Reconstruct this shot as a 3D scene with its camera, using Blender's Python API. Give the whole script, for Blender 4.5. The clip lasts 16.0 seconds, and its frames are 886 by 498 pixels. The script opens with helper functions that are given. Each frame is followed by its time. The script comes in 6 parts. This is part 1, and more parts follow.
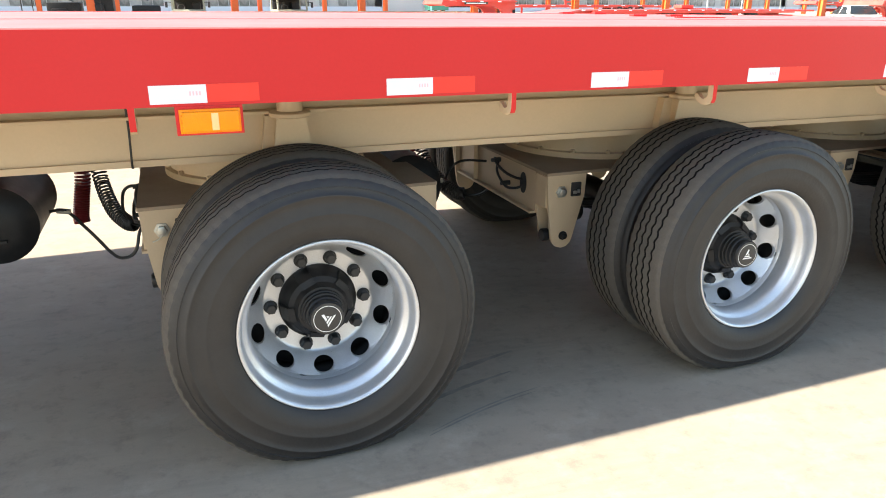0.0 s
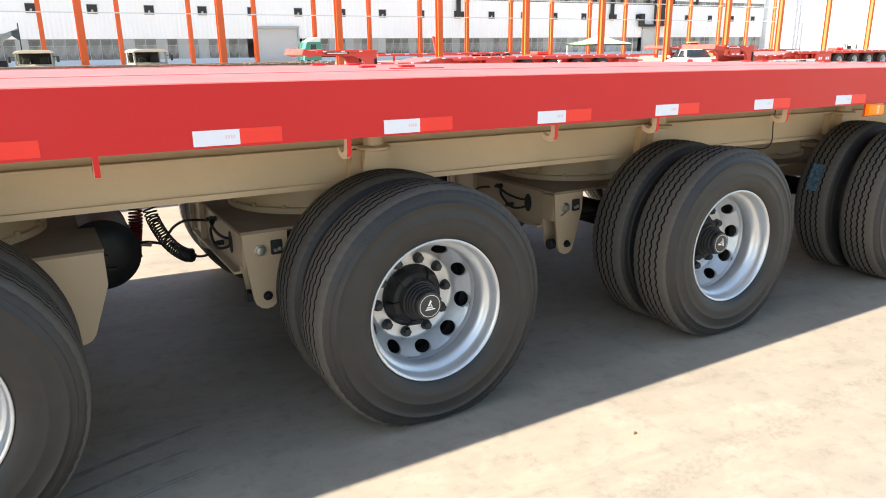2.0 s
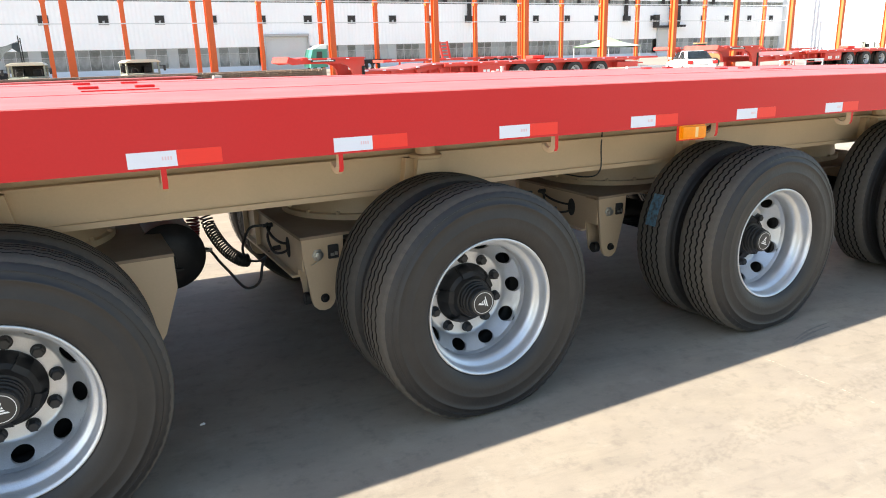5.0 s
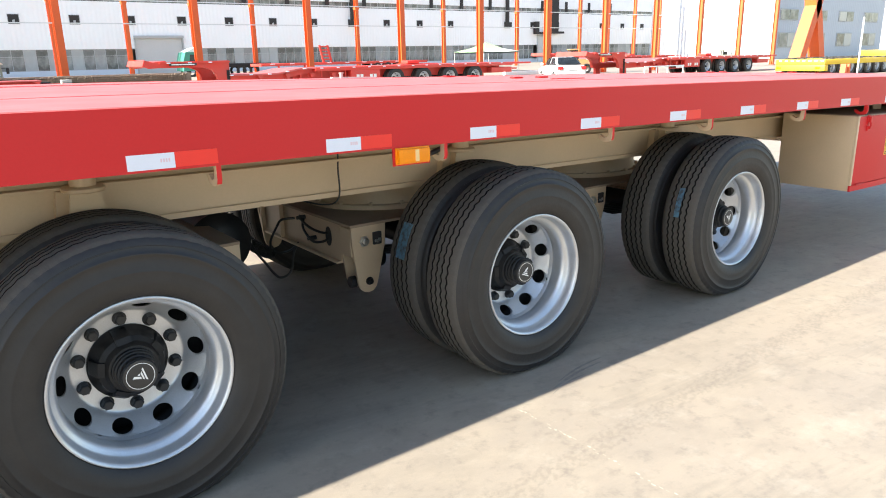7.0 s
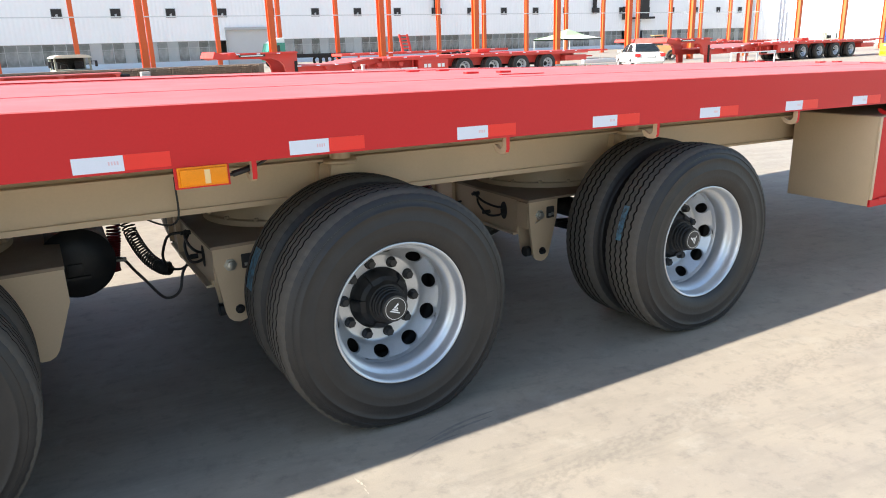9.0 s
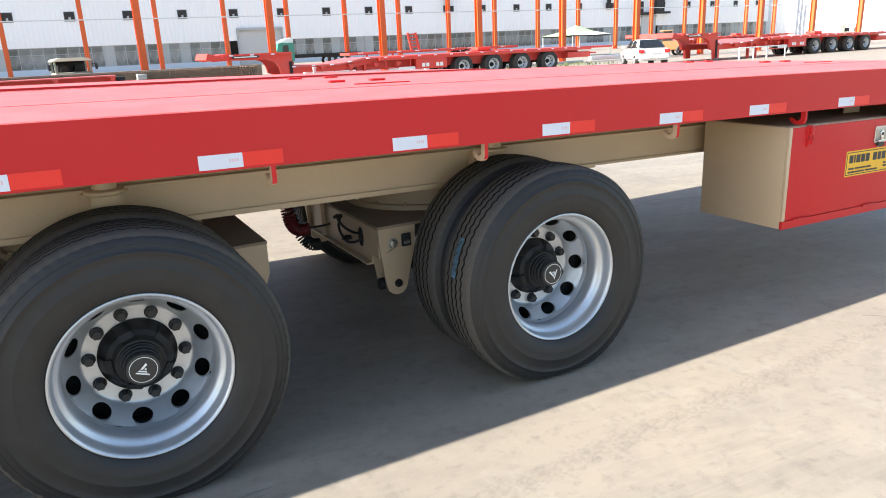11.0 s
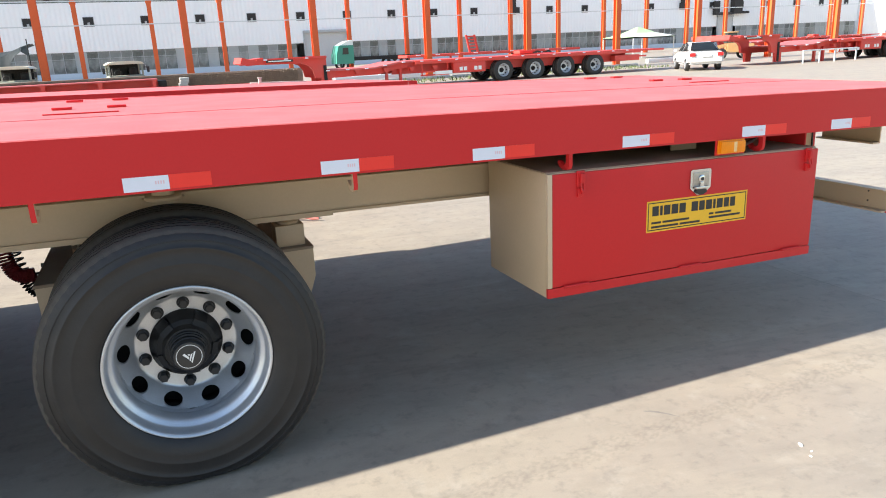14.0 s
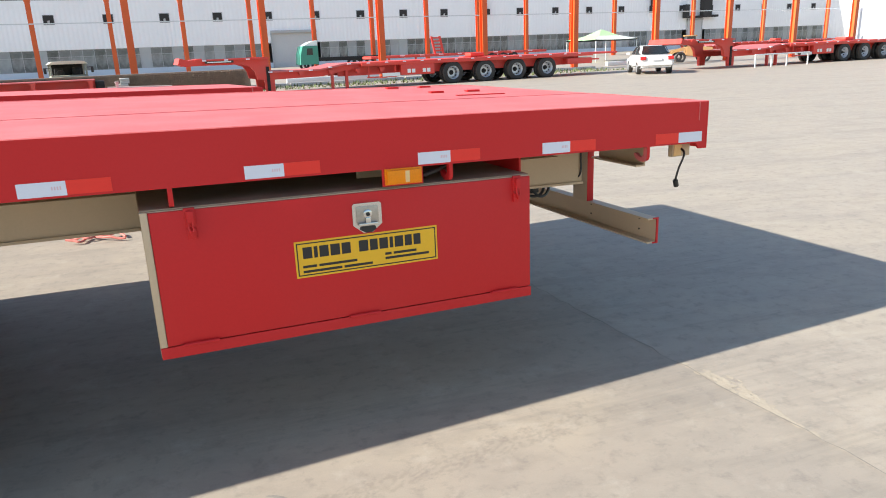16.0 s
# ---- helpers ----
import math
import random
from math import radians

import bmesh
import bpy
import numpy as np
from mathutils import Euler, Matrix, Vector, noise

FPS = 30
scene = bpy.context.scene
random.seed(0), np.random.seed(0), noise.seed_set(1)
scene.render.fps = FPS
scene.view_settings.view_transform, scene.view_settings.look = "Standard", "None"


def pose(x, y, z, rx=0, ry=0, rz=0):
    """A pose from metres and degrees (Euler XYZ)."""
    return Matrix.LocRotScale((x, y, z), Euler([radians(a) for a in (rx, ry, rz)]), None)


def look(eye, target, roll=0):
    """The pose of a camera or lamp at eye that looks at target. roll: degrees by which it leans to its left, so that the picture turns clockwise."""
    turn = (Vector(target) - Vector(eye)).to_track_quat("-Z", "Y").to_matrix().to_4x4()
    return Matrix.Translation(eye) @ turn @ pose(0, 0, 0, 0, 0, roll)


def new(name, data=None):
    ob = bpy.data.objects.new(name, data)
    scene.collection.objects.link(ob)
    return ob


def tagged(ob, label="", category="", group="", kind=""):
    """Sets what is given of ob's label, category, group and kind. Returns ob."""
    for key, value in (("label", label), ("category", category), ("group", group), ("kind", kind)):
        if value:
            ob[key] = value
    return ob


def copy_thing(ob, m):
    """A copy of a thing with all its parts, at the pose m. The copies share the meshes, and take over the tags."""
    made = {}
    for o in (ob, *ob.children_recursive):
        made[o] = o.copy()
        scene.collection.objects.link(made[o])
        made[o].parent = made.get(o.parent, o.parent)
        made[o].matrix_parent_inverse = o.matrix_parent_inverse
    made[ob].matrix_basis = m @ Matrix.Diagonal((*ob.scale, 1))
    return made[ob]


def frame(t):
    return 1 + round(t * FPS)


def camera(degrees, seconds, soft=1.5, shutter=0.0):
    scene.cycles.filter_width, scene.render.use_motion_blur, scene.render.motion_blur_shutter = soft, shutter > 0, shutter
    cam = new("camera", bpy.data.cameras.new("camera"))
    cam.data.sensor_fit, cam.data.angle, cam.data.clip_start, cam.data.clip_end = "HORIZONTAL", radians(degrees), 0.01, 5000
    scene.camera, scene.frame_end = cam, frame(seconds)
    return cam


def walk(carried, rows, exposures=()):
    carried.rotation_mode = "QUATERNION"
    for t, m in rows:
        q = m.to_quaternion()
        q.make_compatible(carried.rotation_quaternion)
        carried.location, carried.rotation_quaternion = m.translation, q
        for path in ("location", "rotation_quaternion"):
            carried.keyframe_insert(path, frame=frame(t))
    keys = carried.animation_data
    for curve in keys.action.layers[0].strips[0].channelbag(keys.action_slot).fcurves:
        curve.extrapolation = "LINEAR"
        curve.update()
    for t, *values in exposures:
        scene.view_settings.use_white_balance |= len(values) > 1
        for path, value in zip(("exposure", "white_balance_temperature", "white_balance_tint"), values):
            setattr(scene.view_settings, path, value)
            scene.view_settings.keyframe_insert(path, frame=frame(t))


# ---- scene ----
cam = camera(64.8, 16.0, soft=1.0)
PATH = [
    (0, (-0.444, -2.171, 1.593), (0.232, -0.412, 0.923), 0.2),
    (0.5, (-0.273, -2.31, 1.609), (0.508, -0.584, 0.97), 0.4),
    (1, (-0.086, -2.39, 1.599), (0.864, -0.734, 1.002), 0.4),
    (1.5, (0.174, -2.394, 1.606), (1.181, -0.764, 1.033), 0.2),
    (2, (0.496, -2.444, 1.61), (1.458, -0.78, 1.06), -0.7),
    (2.5, (0.767, -2.484, 1.616), (1.668, -0.782, 1.078), -0.3),
    (3, (1.08, -2.463, 1.614), (1.974, -0.752, 1.092), -0.1),
    (3.2, (1.18, -2.456, 1.624), (2.08, -0.749, 1.097), -0.3),
    (5.3, (2.403, -2.518, 1.632), (3.325, -0.828, 1.092), -2.1),
    (5.5, (2.526, -2.556, 1.643), (3.484, -0.886, 1.103), -1.9),
    (6, (2.809, -2.574, 1.641), (3.866, -0.965, 1.1), -0.9),
    (6.5, (3.054, -2.488, 1.636), (4.186, -0.928, 1.103), -0.5),
    (7, (3.287, -2.451, 1.627), (4.447, -0.912, 1.094), -1.2),
    (7.5, (3.586, -2.5, 1.636), (4.655, -0.896, 1.103), -1.4),
    (8, (3.897, -2.519, 1.621), (4.92, -0.892, 1.068), -1.7),
    (8.5, (4.178, -2.509, 1.632), (5.215, -0.892, 1.074), -1.8),
    (9, (4.492, -2.544, 1.635), (5.446, -0.876, 1.077), -1.9),
    (9.5, (4.759, -2.56, 1.618), (5.647, -0.86, 1.052), -2.1),
    (10, (5.061, -2.522, 1.628), (5.985, -0.842, 1.057), -1.9),
    (10.2, (5.18, -2.526, 1.626), (6.124, -0.858, 1.056), -2.1),
    (12.3, (6.412, -2.713, 1.68), (7.117, -0.916, 1.154), -3.7),
    (12.5, (6.56, -2.734, 1.675), (7.236, -0.926, 1.153), -3.7),
    (13, (6.929, -2.698, 1.65), (7.63, -0.902, 1.12), -3.5),
    (13.5, (7.255, -2.676, 1.654), (7.988, -0.895, 1.117), -4.1),
    (14, (7.649, -2.727, 1.672), (8.374, -0.946, 1.122), -2.7),
    (14.5, (8.029, -2.715, 1.646), (8.791, -0.953, 1.083), -2.7),
    (15, (8.445, -2.691, 1.657), (9.256, -0.953, 1.088), -3.1),
    (15.5, (8.843, -2.771, 1.674), (9.528, -0.974, 1.123), -3.2),
    (16, (9.297, -2.817, 1.651), (10.075, -1.058, 1.101), -2.3),
]
walk(cam, [(t, look(eye, target, roll)) for t, eye, target, roll in PATH], exposures=[(0.0, 2.30, 6800, 10), (1.0, 2.14, 6750, 10), (2.0, 1.97, 6725, 10), (3.0, 1.90, 6700, 10), (5.5, 1.88, 6550, 10), (7.0, 1.83, 6400, 10), (9.0, 1.66, 6200, 10), (10.2, 1.69, 6200, 10), (13.0, 1.58, 6200, 10), (14.5, 1.46, 6200, 10), (16.0, 1.28, 6200, 10)])

# ---- world, sun, exposure ----
SUN_TRAVEL = Vector((1.65, -0.16, -1.0))
world = bpy.data.worlds.new("sky")
scene.world = world
world.use_nodes = True
wn = world.node_tree
sky = wn.nodes.new("ShaderNodeTexSky")
sky.sky_type = 'NISHITA'
sky.sun_disc = False
sky.sun_elevation = math.atan2(1.0, math.hypot(1.65, 0.16))
sky.sun_rotation = math.atan2(-SUN_TRAVEL.x, -SUN_TRAVEL.y)
sky.air_density = 1.2
sky.dust_density = 0.8
sky.ozone_density = 1.0
wn.links.new(sky.outputs[0], wn.nodes["Background"].inputs[0])
wn.nodes["Background"].inputs[1].default_value = 0.087
sun = new("sun", bpy.data.lights.new("sun", "SUN"))
sun.data.energy = 5.0
sun.data.angle = radians(0.6)
sun.data.color = (1.0, 0.93, 0.82)
sun.matrix_world = look((-33, 3.2, 20), (-33 + 1.65, 3.2 - 0.16, 19))


# ---- materials ----
def mat(name, base, rough=0.5, metal=0.0, vary=0.12, scale=6.0, fine=90.0, bump=0.05, dirt=None, dirt_amount=0.0,
        dirt_scale=1.3, coat=0.0, spec=0.5):
    m = bpy.data.materials.new(name)
    m.use_nodes = True
    nt = m.node_tree
    b = nt.nodes["Principled BSDF"]
    b.inputs["Roughness"].default_value = rough
    b.inputs["Metallic"].default_value = metal
    b.inputs["Specular IOR Level"].default_value = spec
    b.inputs["Coat Weight"].default_value = coat
    b.inputs["Coat Roughness"].default_value = 0.12
    co = nt.nodes.new("ShaderNodeTexCoord")

    def noise_tex(sc, detail):
        n = nt.nodes.new("ShaderNodeTexNoise")
        n.inputs["Scale"].default_value = sc
        n.inputs["Detail"].default_value = detail
        nt.links.new(co.outputs["Object"], n.inputs["Vector"])
        return n

    big, small = noise_tex(scale, 5), noise_tex(fine, 4)
    ramp = nt.nodes.new("ShaderNodeMix")
    ramp.data_type = 'RGBA'
    lo = [max(c * (1 - vary), 0) for c in base] + [1]
    hi = [min(c * (1 + vary), 1) for c in base] + [1]
    ramp.inputs[6].default_value, ramp.inputs[7].default_value = lo, hi
    nt.links.new(big.outputs[0], ramp.inputs[0])
    grain = nt.nodes.new("ShaderNodeMix")
    grain.data_type = 'RGBA'
    grain.blend_type = 'MULTIPLY'
    gmap = nt.nodes.new("ShaderNodeMapRange")
    gmap.inputs[3].default_value, gmap.inputs[4].default_value = 1 - vary, 1 + vary
    nt.links.new(small.outputs[0], gmap.inputs[0])
    grain.inputs[0].default_value = 1.0
    nt.links.new(ramp.outputs[2], grain.inputs[6])
    nt.links.new(gmap.outputs[0], grain.inputs[7])
    out = grain.outputs[2]
    if dirt:
        dn = noise_tex(dirt_scale, 7)
        cr = nt.nodes.new("ShaderNodeMapRange")
        cr.inputs[1].default_value, cr.inputs[2].default_value = 0.42, 0.68
        cr.inputs[4].default_value = dirt_amount
        nt.links.new(dn.outputs[0], cr.inputs[0])
        dm = nt.nodes.new("ShaderNodeMix")
        dm.data_type = 'RGBA'
        dm.inputs[7].default_value = (*dirt, 1)
        nt.links.new(cr.outputs[0], dm.inputs[0])
        nt.links.new(out, dm.inputs[6])
        out = dm.outputs[2]
    nt.links.new(out, b.inputs["Base Color"])
    rmap = nt.nodes.new("ShaderNodeMapRange")
    rmap.inputs[3].default_value, rmap.inputs[4].default_value = max(rough - 0.08, 0.02), min(rough + 0.1, 1)
    nt.links.new(big.outputs[0], rmap.inputs[0])
    nt.links.new(rmap.outputs[0], b.inputs["Roughness"])
    if bump:
        bp = nt.nodes.new("ShaderNodeBump")
        bp.inputs["Strength"].default_value = bump
        bp.inputs["Distance"].default_value = 0.01
        nt.links.new(small.outputs[0], bp.inputs["Height"])
        nt.links.new(bp.outputs[0], b.inputs["Normal"])
    return m


RED = mat("red_paint", (0.578, 0.0200, 0.0210), 0.42, spec=0.28, vary=0.05, scale=1.2, bump=0.02, dirt=(0.55, 0.045, 0.048), dirt_amount=0.16)
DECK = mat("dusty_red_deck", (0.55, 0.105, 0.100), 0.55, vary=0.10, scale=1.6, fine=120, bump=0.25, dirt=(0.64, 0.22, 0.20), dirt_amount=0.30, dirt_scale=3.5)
FAR_RED = mat("far_red_paint", (0.66, 0.045, 0.032), 0.45, vary=0.1, scale=1.0, dirt=(0.4, 0.12, 0.09), dirt_amount=0.3)
TAN = mat("tan_paint", (0.618, 0.463, 0.300), 0.42, vary=0.05, scale=1.5, bump=0.02, dirt=(0.47, 0.365, 0.235), dirt_amount=0.38, dirt_scale=2.2)
# browner and darker than the tan of the upright plates
BROWN_TAN = mat("brown_tan_plate", (0.36, 0.27, 0.185), 0.75, vary=0.12, scale=4, bump=0.08, dirt=(0.23, 0.155, 0.10), dirt_amount=0.6, dirt_scale=3)
RUBBER = mat("tyre_sidewall", (0.0165, 0.0152, 0.0148), 0.54, vary=0.14, scale=9, fine=75, bump=0.10, dirt=(0.032, 0.028, 0.026), dirt_amount=0.32, dirt_scale=13)
TREAD = mat("dusty_tread", (0.080, 0.071, 0.060), 0.9, vary=0.2, scale=9, fine=120, bump=0.12, dirt=(0.062, 0.056, 0.050), dirt_amount=0.5, dirt_scale=6)
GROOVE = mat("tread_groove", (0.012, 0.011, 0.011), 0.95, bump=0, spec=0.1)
SILVER = mat("silver_rim_paint", (0.60, 0.62, 0.65), 0.33, metal=0.65, vary=0.13, scale=8, fine=240, bump=0.12, dirt=(0.42, 0.39, 0.35), dirt_amount=0.25, dirt_scale=7)
BLACK = mat("black_hub_paint", (0.011, 0.011, 0.012), 0.48, spec=0.3, vary=0.2, scale=14, bump=0.08, dirt=(0.045, 0.041, 0.038), dirt_amount=0.35, dirt_scale=9)
BLACK_PLASTIC = mat("black_plastic", (0.020, 0.020, 0.021), 0.5, vary=0.15, scale=20, bump=0.04)
CAP = mat("cap_face", (0.028, 0.028, 0.028), 0.35, vary=0.1, bump=0)
WHITE_INK = mat("white_print", (0.8, 0.8, 0.78), 0.5, vary=0.04, bump=0)
HOSE = mat("black_hose", (0.018, 0.018, 0.018), 0.45, vary=0.15, scale=30, bump=0.05)
RED_HOSE = mat("dark_red_hose", (0.17, 0.012, 0.016), 0.38, vary=0.15, scale=30, bump=0.03)
STEEL = mat("zinc_bolt", (0.55, 0.53, 0.47), 0.4, metal=0.8, vary=0.15, scale=30, bump=0.05)
CHROME_DULL = mat("dull_lock_metal", (0.42, 0.40, 0.37), 0.32, metal=0.85, vary=0.2, scale=40, bump=0.05)
CHROME = mat("chrome_lock", (0.62, 0.62, 0.62), 0.16, metal=1.0, vary=0.05, scale=30, bump=0.02)
TAPE_WHITE = mat("white_reflective_tape", (0.74, 0.76, 0.84), 0.35, vary=0.04, scale=20, fine=400, bump=0.03)
TAPE_RED = mat("red_reflective_tape", (0.85, 0.030, 0.018), 0.3, vary=0.05, scale=20, fine=400, bump=0.03)
TAPE_INK = mat("pink_print", (0.75, 0.52, 0.56), 0.4, vary=0.05, bump=0)
AMBER = mat("amber_lens", (0.90, 0.27, 0.002), 0.3, vary=0.12, scale=30, fine=220, bump=0.12, spec=0.3)
AMBER_PALE = mat("amber_lens_centre", (0.86, 0.56, 0.24), 0.3, vary=0.08, scale=30, fine=260, bump=0.12)
YELLOW = mat("yellow_sticker", (0.84, 0.475, 0.016), 0.4, vary=0.04, scale=10, bump=0.01)
INK = mat("black_print", (0.02, 0.02, 0.02), 0.45, vary=0.05, bump=0)
BLUE_LABEL = mat("worn_blue_label", (0.15, 0.33, 0.47), 0.6, vary=0.3, scale=40, fine=200, bump=0.05, dirt=(0.09, 0.08, 0.07), dirt_amount=0.9, dirt_scale=45)
ORANGE = mat("orange_column_paint", (0.69, 0.115, 0.020), 0.5, vary=0.1, scale=0.8, fine=12, bump=0.03, dirt=(0.5, 0.10, 0.03), dirt_amount=0.3, dirt_scale=0.7)
WHITE_WALL = mat("white_cladding", (0.92, 0.93, 0.94), 0.55, vary=0.03, scale=0.25, fine=3, bump=0.05, dirt=(0.82, 0.82, 0.81), dirt_amount=0.25, dirt_scale=0.12)
BLUE_PAINT = mat("blue_pipe_paint", (0.03, 0.10, 0.55), 0.45, vary=0.08, scale=1, bump=0.02)
GREY_WALL = mat("grey_cladding", (0.50, 0.54, 0.60), 0.6, vary=0.05, scale=0.3, fine=3, bump=0.03)
PALE_BLUE = mat("pale_blue_plinth", (0.62, 0.70, 0.78), 0.7, vary=0.06, scale=0.4, fine=6, bump=0.03)
# whitish reflections are painted into the pale mottling along with the dust
GLASS_DARK = mat("dusty_sky_tinted_glass", (0.13, 0.145, 0.14), 0.16, vary=0.5, scale=0.6, fine=2.2, bump=0.0, dirt=(0.50, 0.52, 0.51), dirt_amount=0.6, dirt_scale=0.7)
FRAME_GREY = mat("grey_window_frame", (0.42, 0.44, 0.45), 0.5, vary=0.06, scale=2, bump=0)
DARK_HOLE = mat("dark_opening", (0.035, 0.033, 0.032), 0.8, vary=0.2, scale=1, bump=0)
SHUTTER = mat("grey_shutter", (0.55, 0.56, 0.56), 0.5, vary=0.06, scale=0.5, fine=8, bump=0.03)
STONE = mat("brown_rubble", (0.27, 0.20, 0.145), 0.9, vary=0.35, scale=4, fine=22, bump=0.5)
CANVAS = mat("dark_tarpaulin", (0.06, 0.075, 0.08), 0.75, vary=0.3, scale=1, fine=20, bump=0.1)
CAB_CANVAS = mat("cab_roof_canvas", (0.66, 0.62, 0.50), 0.8, vary=0.1, scale=2, bump=0.05)
CAB_PALE = mat("faded_green_cab", (0.27, 0.28, 0.22), 0.55, vary=0.1, scale=1, bump=0.03)
CAB_DARK = mat("dark_cab_glass", (0.03, 0.035, 0.035), 0.15, vary=0.3, scale=2, bump=0)
GREEN = mat("green_cab_paint", (0.05, 0.25, 0.18), 0.4, vary=0.1, scale=1, bump=0.02)
TENT_GREEN = mat("green_tent_cloth", (0.55, 0.74, 0.47), 0.8, vary=0.1, scale=1, fine=20, bump=0.05)
TENT_WHITE = mat("white_tent_cloth", (0.78, 0.82, 0.78), 0.8, vary=0.06, scale=1, fine=20, bump=0.05)
CAR_WHITE = mat("white_car_paint", (0.60, 0.60, 0.60), 0.25, vary=0.03, scale=2, bump=0, coat=0.5)
LOADER = mat("dusty_loader_paint", (0.42, 0.23, 0.085), 0.6, vary=0.2, scale=2, bump=0.03, dirt=(0.30, 0.22, 0.15), dirt_amount=0.6)
YELLOW_PAINT = mat("yellow_trailer_paint", (0.78, 0.52, 0.02), 0.45, vary=0.08, scale=1, bump=0.02)
GALV = mat("galvanised_pipe", (0.66, 0.68, 0.69), 0.4, metal=0.3, vary=0.06, scale=2, bump=0)
GRASS = mat("dry_grass", (0.10, 0.13, 0.045), 0.9, vary=0.4, scale=1.5, fine=20, bump=0.1)
FOLIAGE = mat("green_foliage", (0.07, 0.12, 0.035), 0.7, vary=0.35, scale=1.2, fine=20, bump=0)
KERB = mat("pale_kerb_concrete", (0.55, 0.53, 0.48), 0.85, vary=0.15, scale=1, fine=20, bump=0.1)
# red paled in the colour for the bright sun washing it out
STRAP = mat("pale_red_webbing", (0.52, 0.16, 0.13), 0.8, vary=0.2, scale=12, fine=90, bump=0.1)
TAIL_RED = mat("tail_lamp_red", (0.5, 0.02, 0.02), 0.2, vary=0.1, bump=0)
UNDERSIDE = mat("bounce_dimming_underfloor", (0.20, 0.16, 0.11), 0.85, vary=0.25, scale=3, bump=0.1)
PATCH = mat("pale_joint_mortar", (0.335, 0.293, 0.225), 0.9, vary=0.2, scale=5, fine=70, bump=0.15, dirt=(0.31, 0.268, 0.208), dirt_amount=0.95, dirt_scale=9)
SKID = mat("dark_tyre_mark", (0.190, 0.172, 0.148), 0.7, vary=0.25, scale=6, fine=60, bump=0.05, dirt=(0.25, 0.23, 0.20), dirt_amount=0.95, dirt_scale=9)
CRUMB = mat("pale_mortar_crumb", (0.43, 0.38, 0.30), 0.9, vary=0.2, scale=20, fine=120, bump=0.1)
JOINT = mat("joint_filler", (0.21, 0.19, 0.16), 0.9, vary=0.3, scale=8, fine=60, bump=0.3)
LEAF = mat("brown_leaf", (0.20, 0.12, 0.05), 0.8, vary=0.3, scale=30, bump=0.1)


def ground_material():
    m = bpy.data.materials.new("yard_concrete")
    m.use_nodes = True
    nt = m.node_tree
    b = nt.nodes["Principled BSDF"]
    b.inputs["Roughness"].default_value = 0.60
    b.inputs["Specular IOR Level"].default_value = 0.5
    geo = nt.nodes.new("ShaderNodeNewGeometry")

    def noise_tex(sc, detail, stretch=None, rough=0.55):
        n = nt.nodes.new("ShaderNodeTexNoise")
        n.inputs["Scale"].default_value = sc
        n.inputs["Detail"].default_value = detail
        n.inputs["Roughness"].default_value = rough
        if stretch:
            mp = nt.nodes.new("ShaderNodeMapping")
            mp.vector_type = 'TEXTURE'
            mp.inputs["Rotation"].default_value[2] = stretch[1]
            mp.inputs["Scale"].default_value = stretch[0]
            nt.links.new(geo.outputs["Position"], mp.inputs["Vector"])
            nt.links.new(mp.outputs[0], n.inputs["Vector"])
        else:
            nt.links.new(geo.outputs["Position"], n.inputs["Vector"])
        return n

    def mix(a, fac, colour, lo, hi, amount):
        r = nt.nodes.new("ShaderNodeMapRange")
        r.inputs[1].default_value, r.inputs[2].default_value, r.inputs[4].default_value = lo, hi, amount
        nt.links.new(fac, r.inputs[0])
        x = nt.nodes.new("ShaderNodeMix")
        x.data_type = 'RGBA'
        x.inputs[7].default_value = (*colour, 1)
        nt.links.new(r.outputs[0], x.inputs[0])
        if isinstance(a, tuple):
            x.inputs[6].default_value = (*a, 1)
        else:
            nt.links.new(a, x.inputs[6])
        return x.outputs[2]

    patches = noise_tex(0.30, 6)
    cloud = noise_tex(1.3, 9, rough=0.66)
    mottle = noise_tex(4.5, 8, ((1.5, 0.8, 1.0), radians(-10)), 0.68)
    streak = noise_tex(1.0, 7, ((2.6, 0.22, 1.0), radians(-12)), 0.6)
    bands = noise_tex(1.0, 8, ((3.4, 0.55, 1.0), radians(-14)), 0.68)
    dust = noise_tex(1.0, 8, ((1.5, 0.8, 1.0), radians(-12)), 0.7)
    skid = noise_tex(1.0, 4, ((3.2, 0.10, 1.0), radians(4)), 0.5)
    tracks = noise_tex(1.0, 3, ((7.0, 0.028, 1.0), radians(-3)), 0.5)
    lugs = noise_tex(1.0, 2, ((0.030, 0.020, 1.0), radians(25)), 0.4)
    grit = noise_tex(140, 3)
    spots = noise_tex(11, 7, rough=0.72)
    scuff = noise_tex(3.4, 8, rough=0.75)
    c = mix((0.316, 0.269, 0.208), patches.outputs[0], (0.282, 0.245, 0.197), 0.35, 0.65, 1.0)
    # the slab beyond the joint is paler than the one before it
    sep = nt.nodes.new("ShaderNodeSeparateXYZ")
    nt.links.new(geo.outputs["Position"], sep.inputs[0])
    c = mix(c, sep.outputs[0], (0.344, 0.298, 0.237), 11.78, 11.80, 0.65)
    c = mix(c, cloud.outputs[0], (0.228, 0.200, 0.167), 0.46, 0.66, 0.36)
    c = mix(c, bands.outputs[0], (0.204, 0.175, 0.136), 0.52, 0.7, 0.16)
    c = mix(c, streak.outputs[0], (0.204, 0.186, 0.158), 0.54, 0.74, 0.06)
    c = mix(c, dust.outputs[0], (0.356, 0.305, 0.228), 0.47, 0.64, 0.55)
    c = mix(c, mottle.outputs[0], (0.188, 0.166, 0.136), 0.47, 0.66, 0.34)
